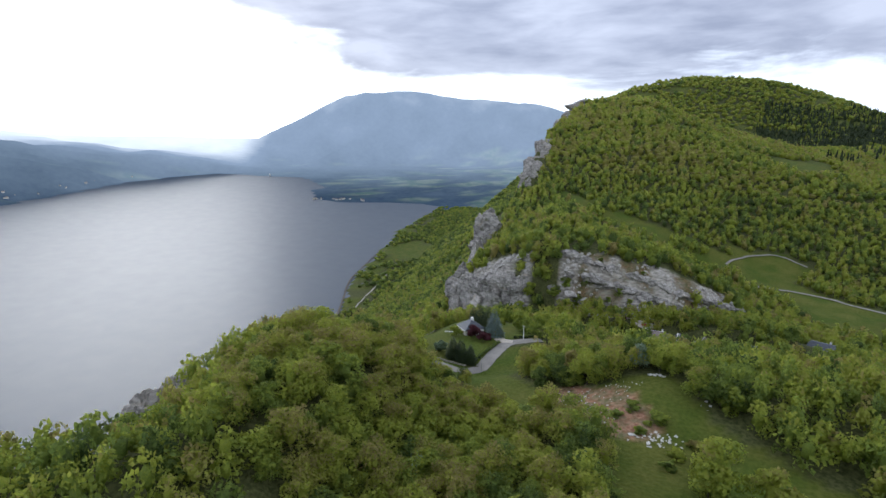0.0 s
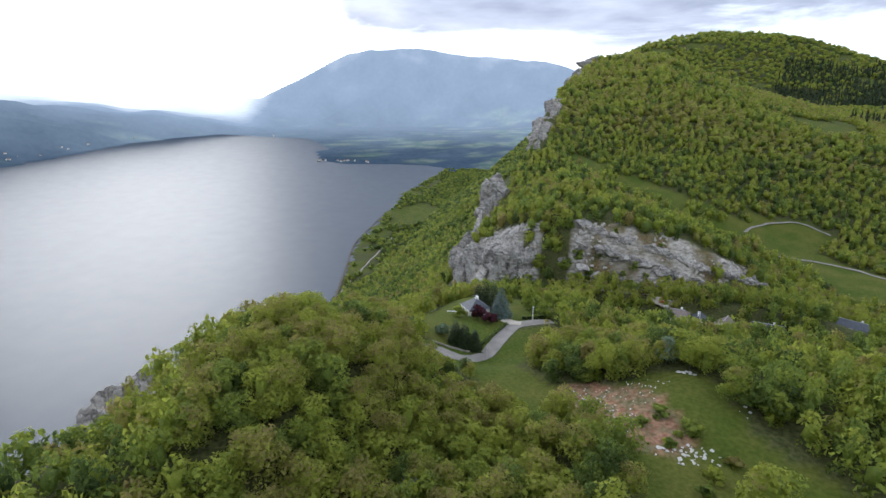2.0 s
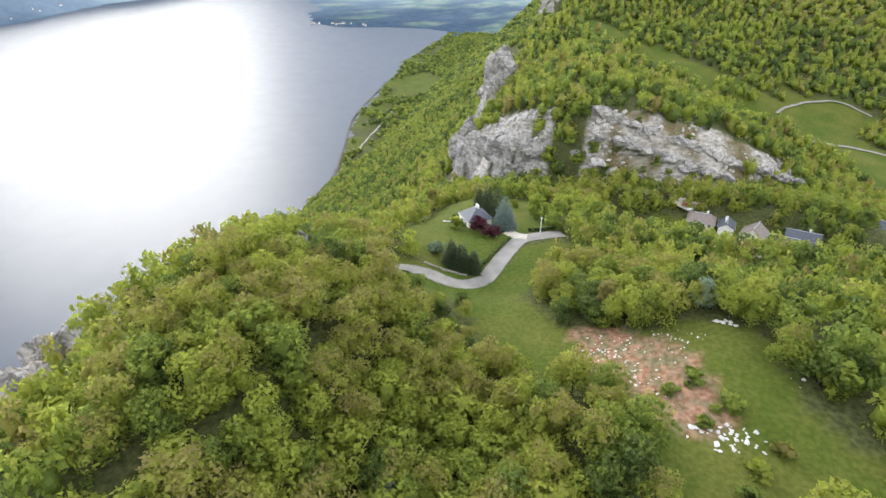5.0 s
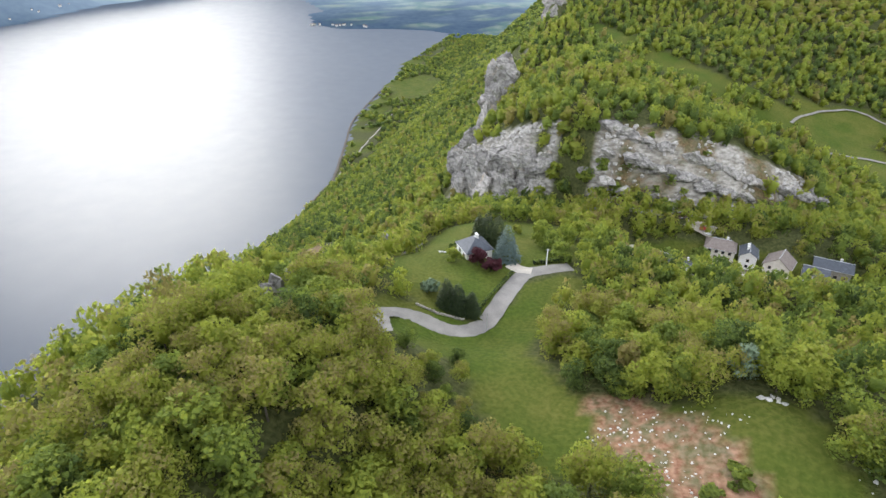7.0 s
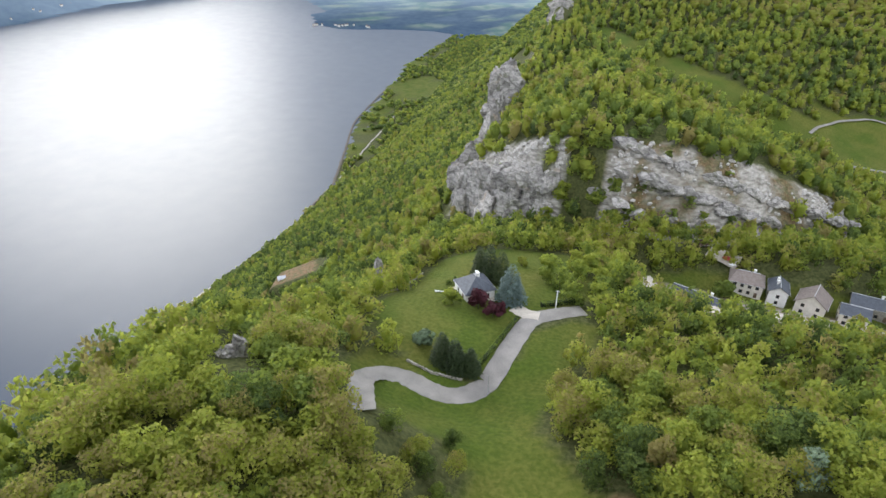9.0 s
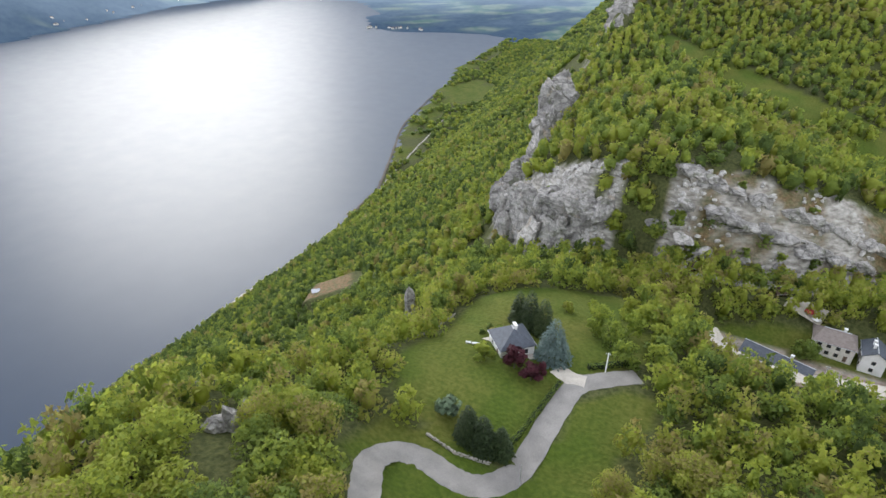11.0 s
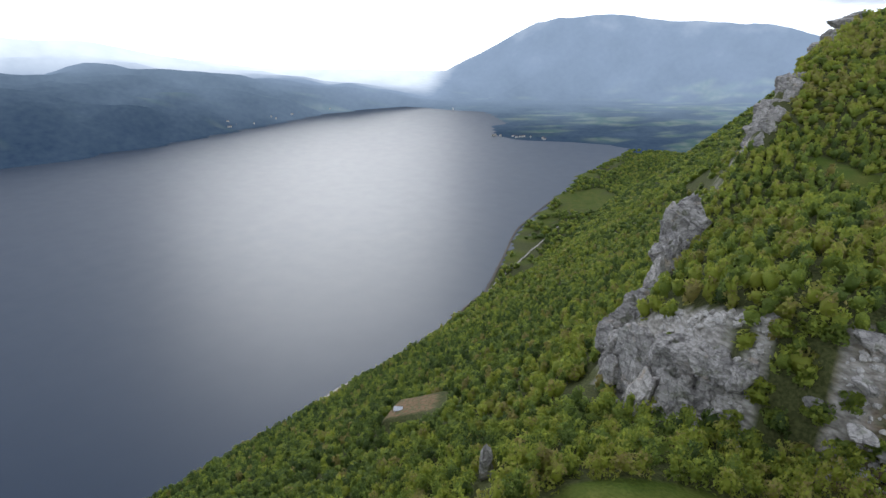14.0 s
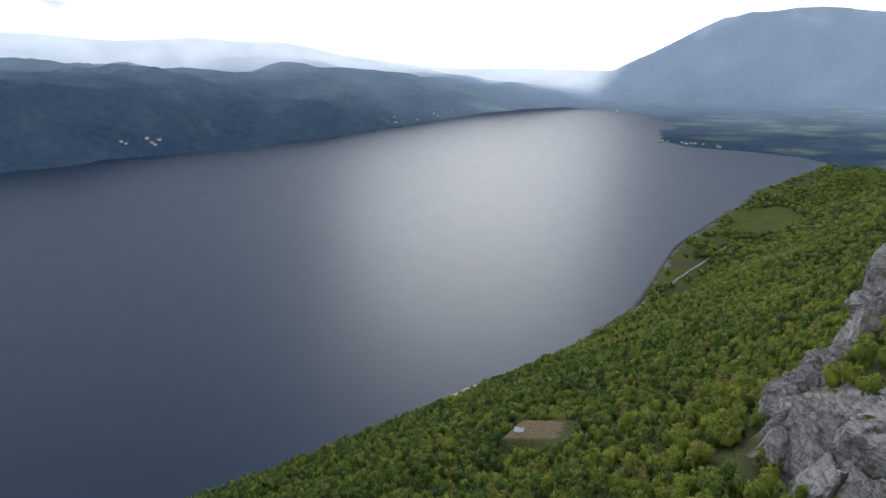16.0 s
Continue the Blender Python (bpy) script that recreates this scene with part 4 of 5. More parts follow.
# ---- lanes and paths ----
def ribbon(name, line, width, mat, label, category, lift=0.18):
    """A lane draped over the land."""
    pts = [Vector((x, y, 0)) for x, y in line]
    fine = []
    for i in range(len(pts) - 1):
        a, b_, c_, d = pts[max(i - 1, 0)], pts[i], pts[i + 1], pts[min(i + 2, len(pts) - 1)]
        for k in range(8):
            t = k / 8
            fine.append(0.5 * (2 * b_ + (c_ - a) * t + (2 * a - 5 * b_ + 4 * c_ - d) * t * t + (3 * b_ - a - 3 * c_ + d) * t ** 3))
    fine.append(pts[-1])
    cols = 7
    v, f = [], []
    for i, p in enumerate(fine):
        way = (fine[min(i + 1, len(fine) - 1)] - fine[max(i - 1, 0)]).normalized()
        side = Vector((way.y, -way.x, 0))
        h0 = height(p.x, p.y)
        for k in range(cols):
            s = k / (cols - 1) - 0.5
            q = p + side * s * width * (1 + 0.04 * math.sin(i * 1.7 + k))
            v.append((q.x, q.y, max(h0, height(q.x, q.y)) + lift - 0.5 * s * s))
    for i in range(len(fine) - 1):
        for k in range(cols - 1):
            a = i * cols + k
            f.append((a, a + cols, a + cols + 1, a + 1))
    ob = new(name, raw_mesh(name, squeeze(v), f, mat, smooth=True))
    return tagged(ob, label, category, kind="structure")


ribbon("road", LANE, 5.6, M_ROAD, "worn grey asphalt lane bending round the lawn", "road")
ribbon("road", DALE_TRACK, 2.6, M_ROAD, "pale farm track in the dale", "road", 0.6)
ribbon("road", DALE_ROAD, 4, M_ROAD, "pale country road through the dale", "road", 0.6)
ribbon("road", [(-78, 420), (-84, 450), (-93, 501), (-105, 560), (-118, 622)], 5, M_ROAD, "hillside road cut below the cliff", "road", 0.8)
ribbon("road", [(-585, 1040), (-612, 1150), (-647, 1334), (-668, 1450), (-694, 1575), (-740, 1720)], 4.5, M_STONEWALL, "grey lakeside road below the wooded slope", "road", 1.0)
ribbon("path", [(42, 269), (50, 257), (64, 252), (82, 256), (104, 262), (128, 264)], 7, M_GRAVEL, "pale gravel yard and village street", "path")
ribbon("path", [(66, 288), (71, 286), (77, 283.5)], 8, M_GRAVEL, "pale courtyard beside the village house", "path", 0.25)
ribbon("path", [(4, 205), (8, 203), (12, 203)], 5, M_GRAVEL, "pale gravel drive beside the house", "path", 0.24)
ribbon("path", [(-550, 540), (-546, 560), (-543, 585), (-541, 611), (-546, 632)], 10, M_GRAVEL, "strip of pale beach by the water", "beach", 0.7)

ribbon("railway", [(-548, 620), (-547, 720), (-548, 820), (-572, 930), (-590, 1030), (-690, 1270), (-788, 1500), (-850, 1740), (-905, 1980)], 6, M_BARK, "dark ballast line along the lakeshore", "railway", 1.2)

# ---- houses ----
def house(name, x, y, turn, long_, wide, wall_h, roof_h, wall_mat, roof_mat, label, hip=0.0, over=0.5, chimneys=1, rows=1, per=3, base=None, rafters=False, group="village houses"):
    z = min(height(x + dx, y + dy) for dx in (-3, 0, 3) for dy in (-3, 0, 3)) if base is None else base
    ob = empty(name, pose(x, y, z, 0, 0, turn), label, "house", group)
    a, b_ = long_ / 2, wide / 2
    bm = bmesh.new()
    # walls with gables
    g = a - hip * a
    lo = [bm.verts.new(p) for p in ((-a, -b_, -2), (a, -b_, -2), (a, b_, -2), (-a, b_, -2))]
    hi = [bm.verts.new(p) for p in ((-a, -b_, wall_h), (a, -b_, wall_h), (a, b_, wall_h), (-a, b_, wall_h))]
    for i in range(4):
        bm.faces.new((lo[i], lo[(i + 1) % 4], hi[(i + 1) % 4], hi[i]))
    if hip == 0:
        tops = [bm.verts.new((s * a, 0, wall_h + roof_h - 0.15)) for s in (-1, 1)]
        bm.faces.new((hi[3], hi[0], tops[0]))
        bm.faces.new((hi[1], hi[2], tops[1]))
        bm.faces.new((hi[0], hi[1], tops[1], tops[0]))
        bm.faces.new((hi[2], hi[3], tops[0], tops[1]))
    else:
        bm.faces.new(hi)
    wall = part("wall", bm, wall_mat, ob)
    # roof with overhang and thickness
    bm = bmesh.new()
    drop = roof_h * over / b_
    A, B = a + over, b_ + over
    ridge = A if hip == 0 else A - hip * A
    for lift in (0.0, 0.22):
        e = [bm.verts.new(p) for p in ((-A, -B, wall_h - drop + lift), (A, -B, wall_h - drop + lift), (A, B, wall_h - drop + lift), (-A, B, wall_h - drop + lift))]
        r0, r1 = bm.verts.new((-ridge, 0, wall_h + roof_h + lift)), bm.verts.new((ridge, 0, wall_h + roof_h + lift))
        for fc in ((e[0], e[1], r1, r0), (e[2], e[3], r0, r1), (e[1], e[2], r1), (e[3], e[0], r0)):
            if len(fc) == 4 or hip:
                bm.faces.new(fc)
        if lift == 0:
            first = e + [r1, r0]
        else:
            for i, j in ((0, 1), (2, 3)) + (((1, 2), (3, 0)) if hip else ()):
                bm.faces.new((first[i], first[j], e[j], e[i]))
            if not hip:
                for i, r in ((0, r0), (3, r0), (1, r1), (2, r1)):
                    low_r = first[5] if r is r0 else first[4]
                    bm.faces.new((first[i], low_r, r, e[i]))
    bmesh.ops.recalc_face_normals(bm, faces=bm.faces[:])
    roof = part("roof", bm, roof_mat, ob)
    bm = bmesh.new()
    tube(bm, (-ridge, 0, wall_h + roof_h + 0.24), (ridge, 0, wall_h + roof_h + 0.24), 0.14, 0.14, 6)
    part("ridge_cap", bm, M_METAL, roof)
    for s in (-1, 1):
        bm = bmesh.new()
        tube(bm, (-A, s * (B + 0.05), wall_h - drop + 0.05), (A, s * (B + 0.05), wall_h - drop + 0.05), 0.09, 0.09, 6)
        part("gutter", bm, M_METAL, roof)
    for i in range(chimneys):
        cx = (i - (chimneys - 1) / 2) * min(2.4, ridge) + (0.35 * a if chimneys == 1 else 0)
        bm = box(bmesh.new(), cx - 0.4, cx + 0.4, 0.4, 1.1, wall_h + roof_h * 0.5, wall_h + roof_h + 1.0, 0.03)
        box(bm, cx - 0.5, cx + 0.5, 0.3, 1.2, wall_h + roof_h + 1.0, wall_h + roof_h + 1.15)
        part("chimney", bm, M_WHITE, roof)
    # windows and a door
    for s in (-1, 1):
        for r in range(rows):
            for k in range(per):
                wx = -a + long_ * (k + 0.75) / (per + 0.5)
                z0 = 0.95 + 2.6 * r
                if z0 + 1.2 > wall_h:
                    continue
                if k == per - 1 and r == 0:
                    bm = box(bmesh.new(), wx - 0.55, wx + 0.55, s * b_ - 0.06, s * b_ + 0.06, 0.0, 2.1, 0.02)
                    part("door", bm, M_WOOD, ob)
                    continue
                bm = box(bmesh.new(), wx - 0.62, wx + 0.62, s * b_ - 0.05, s * b_ + 0.05, z0 - 0.08, z0 + 1.28, 0.02)
                w = part("window", bm, M_WOOD, ob)
                bm = box(bmesh.new(), wx - 0.5, wx + 0.5, s * b_ - 0.08, s * b_ + 0.08, z0, z0 + 1.2)
                part("pane", bm, M_GLASS, w)
        for r in range(rows):
            for wy in ((-b_ * 0.5, b_ * 0.5) if wide > 6.5 else (0.0,)):
                z0 = 0.95 + 2.6 * r
                if z0 + 1.2 > wall_h + (0 if hip else 1.0):
                    continue
                bm = box(bmesh.new(), s * a - 0.05, s * a + 0.05, wy - 0.57, wy + 0.57, z0 - 0.08, z0 + 1.28, 0.02)
                w = part("window", bm, M_WOOD, ob)
                bm = box(bmesh.new(), s * a - 0.08, s * a + 0.08, wy - 0.45, wy + 0.45, z0, z0 + 1.2)
                part("pane", bm, M_GLASS, w)
    return ob


villa = house("villa", -9.8, 208.4, -49, 9.2, 9.6, 3.4, 3.2, M_WHITE, M_SLATE, "pale villa with dark slate hip roof on a lawn", hip=0.82, over=0.45, chimneys=2, per=2, base=height(-9.8, 208.4) - 0.1, group="houses on the ridge")
house("long_house", 63.0, 260.5, -22, 19.5, 7.2, 2.6, 2.3, M_RENDER, M_SLATE, "long low house with blue-grey slate roof", over=0.6, per=6)
house("village_house", 79.8, 276.5, -8, 11.5, 9.2, 5.4, 2.6, M_RENDER, M_TILE_BROWN, "hip-roofed village house with open ground floor", hip=0.4, rows=2, per=4)
house("village_house", 90.2, 273.4, 82, 8.6, 6.2, 6.2, 2.0, M_WHITE, M_SLATE, "narrow white village house with slate roof", rows=2, per=3, chimneys=2)
house("village_house", 101.2, 270.0, 68, 9.6, 9.4, 5.4, 3.6, M_RENDER, M_TILE_BROWN, "broad-gabled village house with brown roof", rows=2, per=3, chimneys=0)
house("village_house", 113.5, 267.5, -12, 8.4, 7.2, 5.2, 2.0, M_RENDER, M_SLATE, "square village house with slate roof", rows=2, per=3, chimneys=0)
house("village_house", 121.5, 276.5, -10, 13.0, 7.4, 4.6, 2.2, M_STONEWALL, M_SLATE, "stone barn with blue-grey slate roof", rows=1, per=4, chimneys=1)
house("village_house", 174, 322, -30, 15.0, 8.2, 3.4, 2.6, M_RENDER, M_SLATE, "house with blue slate roof beyond the trees", per=4)
house("cabin", 37.0, 299.5, -12, 5.6, 4.2, 2.4, 1.6, M_WOOD, M_WOOD, "small dark timber cabin under the cliff", per=2, chimneys=0, group="cabins")
house("cabin", 64.0, 292.5, 30, 4.6, 3.6, 2.3, 1.4, M_WOOD, M_WOOD, "small dark timber shelter below the ledges", per=2, chimneys=0, group="cabins")
house("cabin", -202.0, 349.0, 35, 5.2, 4.0, 2.4, 1.3, M_WHITE, M_METAL, "small pale hut beside a ploughed plot", per=2, chimneys=0, group="cabins")
house("lakeside_house", -806, 1893, 20, 26, 11, 5.0, 3.4, M_RENDER, M_TILE_BROWN, "long farmhouse on the lakeside meadow", per=6, base=16)

terrace = new("terrace", raw_mesh("terrace", [(-5.5, -6.8, -1), (6.5, -6.8, -1), (6.5, 6.4, -1), (-5.5, 6.4, -1), (-5.5, -6.8, 0.15), (6.5, -6.8, 0.15), (6.5, 6.4, 0.15), (-5.5, 6.4, 0.15)],
                          [(4, 5, 6, 7), (0, 1, 5, 4), (1, 2, 6, 5), (2, 3, 7, 6), (3, 0, 4, 7)], M_GRAVEL))
terrace.matrix_world = pose(-10.8, 207.4, height(-9.8, 208.4), 0, 0, -49)
tagged(terrace, "pale paved terrace round the villa", "terrace", kind="structure")

# ---- poles, hedge, wall ----
def pole(x, y, high, r, mat, label, name="utility_pole", arm=True):
    ob = empty(name, pose(x, y, height(x, y)), label, "pole", "poles by the lane")
    part("post", tube(bmesh.new(), (0, 0, -0.4), (0, 0, high), r, r * 0.6, 10), mat, ob)
    if arm:
        part("crossarm", box(bmesh.new(), -0.6, 0.6, -0.06, 0.06, high - 0.5, high - 0.38, 0.01), M_METAL, ob)
        for s in (-0.5, 0.0, 0.5):
            part("insulator", tube(bmesh.new(), (s, 0, high - 0.38), (s, 0, high - 0.18), 0.05, 0.035, 6), M_WHITE, ob)


pole(15.8, 209.6, 6.7, 0.2, M_WHITE, "pale concrete utility pole beside the lane")
pole(6.3, 167.5, 6.2, 0.1, M_METAL, "thin grey pole at the bend of the lane", "road_pole", False)
pole(74.5, 254.5, 6.5, 0.12, M_METAL, "grey pole by the village street", "utility_pole")


def bush_mesh(name, rng, cards, card, across, high, mat, tint):
    return crown_mesh(name, rng, cards, card, 9, high, across, mat, tint, 1.25)


def bush(name, x, y, across, high, mat, label, tint=0.4, cards=420, group="", category="shrub"):
    ob = new(name, bush_mesh(name, rng, cards, 0.55, across, high, mat, tint))
    ob.location = (x, y, height(x, y) - 0.25 * high * 0.3)
    ob.rotation_euler = (0, 0, rng.uniform(0, 6))
    return tagged(ob, label, category, group)


def hedge(line, high, thick, label):
    """A clipped hedge along a line: leaf sprays over a filler heart coloured dark for inner shade."""
    vs, ts = [], []
    bm = bmesh.new()
    for (x1, y1), (x2, y2) in zip(line, line[1:]):
        n_ = int(math.hypot(x2 - x1, y2 - y1) * 34)
        t = rng.uniform(0, 1, n_)
        side = Vector((y2 - y1, x1 - x2, 0)).normalized()
        off, up_ = rng.uniform(-0.5, 0.5, n_) * thick, rng.uniform(0.1, 1, n_) * high
        face = rng.uniform(size=n_)
        off, up_ = np.where(face < 0.6, np.sign(off) * thick * 0.5, off), np.where(face < 0.6, up_, high)
        cx, cy = x1 + (x2 - x1) * t + side.x * off, y1 + (y2 - y1) * t + side.y * off
        cz = land(cx, cy) + up_ + rng.normal(size=n_) * 0.05
        c_ = np.stack([cx, cy, cz], 1)
        u = rng.normal(size=(n_, 3))
        u /= np.linalg.norm(u, axis=1)[:, None]
        w = np.cross(u, rng.normal(size=(n_, 3)))
        w /= np.linalg.norm(w, axis=1)[:, None]
        vs.append(np.stack([c_ - u * 0.22, c_ - w * 0.16, c_ + u * 0.22, c_ + w * 0.16], 1).reshape(-1, 3))
        ts.append(np.repeat(0.30 + rng.normal(size=n_) * 0.08, 4))
        h1, h2 = height(x1, y1), height(x2, y2)
        s = side * thick * 0.42
        q = [bm.verts.new(p) for p in ((x1 - s.x, y1 - s.y, h1 - 0.3), (x1 + s.x, y1 + s.y, h1 - 0.3), (x2 + s.x, y2 + s.y, h2 - 0.3), (x2 - s.x, y2 - s.y, h2 - 0.3),
                                       (x1 - s.x, y1 - s.y, h1 + high * 0.9), (x1 + s.x, y1 + s.y, h1 + high * 0.9), (x2 + s.x, y2 + s.y, h2 + high * 0.9), (x2 - s.x, y2 - s.y, h2 + high * 0.9))]
        for fc in ((4, 5, 6, 7), (0, 1, 5, 4), (1, 2, 6, 5), (2, 3, 7, 6), (3, 0, 4, 7)):
            bm.faces.new([q[i] for i in fc])
    ob = empty("hedge", pose(line[0][0], line[0][1], height(*line[0])), label, "hedge", "hedges")
    v = np.concatenate(vs)
    lv = new("leaves", raw_mesh("leaves", v - np.array(ob.matrix_world.translation), np.arange(len(v)).reshape(-1, 4), M_LEAF, np.concatenate(ts)))
    lv.parent = ob
    bmesh.ops.translate(bm, verts=bm.verts[:], vec=-ob.matrix_world.translation)
    # Dark needle colour stands in for the shade inside the hedge.
    heart = part("heart", bm, M_CONIFER, ob)
    return ob


hedge([(6.2, 199.5), (4.6, 190), (2.2, 178), (-0.6, 171.5)], 1.2, 1.1, "clipped green hedge between lawn and lane")
hedge([(11.5, 209), (17, 213.5), (23, 218)], 1.6, 1.4, "green hedge beside the lane's corner")


def dry_wall(line, high, label):
    ob = empty("stone_wall", pose(line[0][0], line[0][1], height(*line[0])), label, "wall", "stone walls")
    o = ob.matrix_world.translation
    for (x1, y1), (x2, y2) in zip(line, line[1:]):
        n_ = max(2, int(math.hypot(x2 - x1, y2 - y1) / 0.9))
        for i in range(n_):
            for k in range(2):
                t = (i + 0.5 + 0.3 * k) / n_
                x, y = x1 + (x2 - x1) * t, y1 + (y2 - y1) * t
                v, f = rock(rng, (0.55, 0.34, high * 0.32), 2, 8)
                v = spun(v, math.atan2(y2 - y1, x2 - x1)) + (x, y, height(x, y) + high * (0.2 + 0.5 * k))
                s = new("stone", raw_mesh("stone", v - np.array(o), f, M_STONEWALL))
                s.parent = ob


dry_wall([(-40, 206), (-37, 216), (-35, 226)], 0.9, "low dry stone wall at the lawn's edge")
dry_wall([(-16, 168.5), (-8, 167), (-1, 168.8)], 0.8, "low dry stone wall beside the bend")
part_stone = empty("garden_steps", pose(-19.2, 204.6, height(-19.2, 204.6), 0, 0, 12), "row of white garden stones beside the villa", "steps")
for i in range(6):
    v, f = rock(rng, (0.5, 0.45, 0.3), 2, 8)
    s = new("stone", raw_mesh("stone", v + (i * 0.85 - 2.2, 0.1 * math.sin(i * 2), 0.15), f, M_WHITE))
    s.parent = part_stone

# ---- trees and shrubs that stand alone ----
def conifer(name, x, y, high, across, mat, label, tint, cards=2100):
    ob = empty(name, pose(x, y, height(x, y)), label, "tree", "garden conifers")
    part("trunk", tube(bmesh.new(), (0, 0, -0.4), (0, 0, high * 0.9), 0.2, 0.03, 7), M_BARK, ob)
    h = 1 - np.sqrt(rng.uniform(0.0, 0.98, cards))
    a = rng.uniform(0, 6.28, cards)
    tier = 0.82 + 0.18 * np.sin(h * 60 + a * 2)
    r = across / 2 * (1 - h) ** 0.55 * tier * rng.uniform(0.6, 1.05, cards)
    c_ = np.stack([np.cos(a) * r, np.sin(a) * r, 0.06 * high + h * high * 0.95 - 0.12 * r], 1)
    u = np.stack([np.cos(a), np.sin(a), -0.35 + 0 * a], 1) + rng.normal(size=(cards, 3)) * 0.25
    w = np.stack([-np.sin(a), np.cos(a), 0 * a], 1) + rng.normal(size=(cards, 3)) * 0.3
    s = (0.5 + 0.45 * (1 - h))[:, None] * rng.uniform(0.6, 1.2, (cards, 1)) * min(1.0, across / 6 + 0.3)
    v = np.stack([c_ - u * s * 0.5, c_ - w * s * 0.3, c_ + u * s * 0.5, c_ + w * s * 0.3], 1).reshape(-1, 3)
    t = np.repeat(tint + rng.normal(size=cards) * 0.12, 4)
    ob2 = new("crown", raw_mesh("crown", v, np.arange(len(v)).reshape(-1, 4), mat, t))
    ob2.parent = ob
    return ob


conifer("blue_spruce", 2.0, 208.0, 14.0, 10.5, M_SPRUCE, "blue-grey spruce beside the villa", 0.5, 2600)
conifer("dark_conifer", -8.5, 221.5, 14.0, 8.2, M_CONIFER, "tall dark conifer behind the villa", 0.5)
conifer("dark_conifer", -4.0, 220.0, 13.0, 8.0, M_CONIFER, "dark green conifer behind the villa", 0.8)
conifer("dark_conifer", -12.5, 223.5, 11.5, 7.0, M_CONIFER, "dark green conifer behind the villa", 0.7)
conifer("dark_conifer", -3.6, 171.5, 10.5, 7.4, M_CONIFER, "dark spruce at the corner of the lawn", 0.35)
conifer("dark_conifer", -7.5, 172.5, 10.0, 7.0, M_CONIFER, "dark spruce at the corner of the lawn", 0.45)
conifer("dark_conifer", 0.2, 172.6, 8.5, 6.0, M_CONIFER, "dark spruce at the corner of the lawn", 0.45)


def lone_tree(name, x, y, high, across, mat, tint, label, cards=800, lift=0.1, group="garden trees", card=0.8):
    ob = empty(name, pose(x, y, height(x, y) - 0.1, 0, 0, rng.uniform(0, 360)), label, "tree", group)
    part("trunk", trunk_mesh(rng, high, 0.16), M_BARK, ob)
    c_ = new("crown", crown_mesh("crown", rng, cards, card, 13, high * (1 - lift), across, mat, tint))
    c_.location = (0, 0, high * lift)
    c_.parent = ob
    return ob


lone_tree("purple_maple", -6.0, 199.6, 7.0, 7.0, M_MAPLE, 0.5, "dark purple-leaved maple before the villa")
lone_tree("purple_maple", -0.6, 197.2, 5.0, 6.5, M_MAPLE, 0.35, "low purple-leaved maple near the drive")
lone_tree("purple_maple", 1.2, 201.5, 3.4, 3.0, M_MAPLE, 0.55, "small purple-leaved maple near the drive", 400)
lone_tree("olive_shrub_tree", -14.5, 199.0, 5.0, 6.4, M_LEAF, 0.50, "light green tree on the lawn", 700)
lone_tree("golden_tree", -39.5, 240.5, 10.5, 10.5, M_LEAF, 0.90, "golden-brown tree in young leaf below the lawn", 1000)
lone_tree("silver_tree", 64.5, 146.0, 9.5, 7.6, M_PALE, 0.45, "silvery green tree at the field's edge", 1200, 0.06, "field trees", 0.6)
lone_tree("silver_tree", 13.0, 79.0, 7.0, 7.6, M_PALE, 0.75, "pale flowering tree among the green crowns", 1000, 0.1, "field trees", 0.6)
lone_tree("silver_tree", -14.0, 176.5, 5.0, 6.2, M_PALE, 0.25, "grey-green tree beside the bend", 700, 0.1, "field trees", 0.6)
lone_tree("birch_tree", 43.0, 144.6, 12.5, 6.4, M_LEAF, 0.88, "slim yellowish tree with a bare trunk", 700, 0.38, "field trees")
lone_tree("field_tree", 80.0, 91.5, 14.0, 14.5, M_LEAF, 0.60, "large round yellow-green tree on the field", 1700, 0.05, "field trees")
lone_tree("field_tree", 77.5, 88.0, 9.5, 9.5, M_LEAF, 0.52, "rounded yellow-green tree on the field", 1000, 0.05, "field trees")
lone_tree("field_tree", 89.0, 87.0, 11.0, 12.0, M_LEAF, 0.66, "rounded yellow-green tree on the field", 1300, 0.05, "field trees")
lone_tree("field_tree", 88.0, 127.0, 8.0, 10.0, M_LEAF, 0.48, "spreading green tree at the field's edge", 1000, 0.05, "field trees")
lone_tree("field_tree", 61.0, 330.0, 8.5, 10.0, M_LEAF, 0.64, "round yellow-green tree above the rock band", 600, 0.05, "field trees")
lone_tree("garden_tree", 10.5, 229, 11, 9, M_LEAF, 0.42, "green tree behind the lane's corner", 900)
lone_tree("garden_tree", 22.5, 240, 9, 8, M_LEAF, 0.55, "light green tree near the meadow", 800)
for x, y, h, w, t in ((15, 224, 9, 8, 0.3), (19, 232, 10, 9, 0.38), (27, 229, 9, 8, 0.5), (31, 239, 9, 8, 0.42), (17, 246, 8, 8, 0.6), (24, 254, 7, 7, 0.5), (33, 251, 8, 8, 0.3), (-1, 238, 4, 4, 0.7), (6, 246, 4, 3.5, 0.5), (30, 262, 7, 7, 0.85), (20, 216, 8, 8, 0.35), (28, 217, 9, 9, 0.45)):
    lone_tree("garden_tree", x, y, h, w, M_LEAF, t, "leafy green tree behind the lane's corner", 600, 0.06)
lone_tree("garden_tree", 27.0, 273, 9, 9, M_LEAF, 0.98, "reddish-brown tree in young leaf", 800)
lone_tree("garden_tree", 72.0, 268, 8, 9, M_LEAF, 0.32, "dark green tree between village houses", 700)
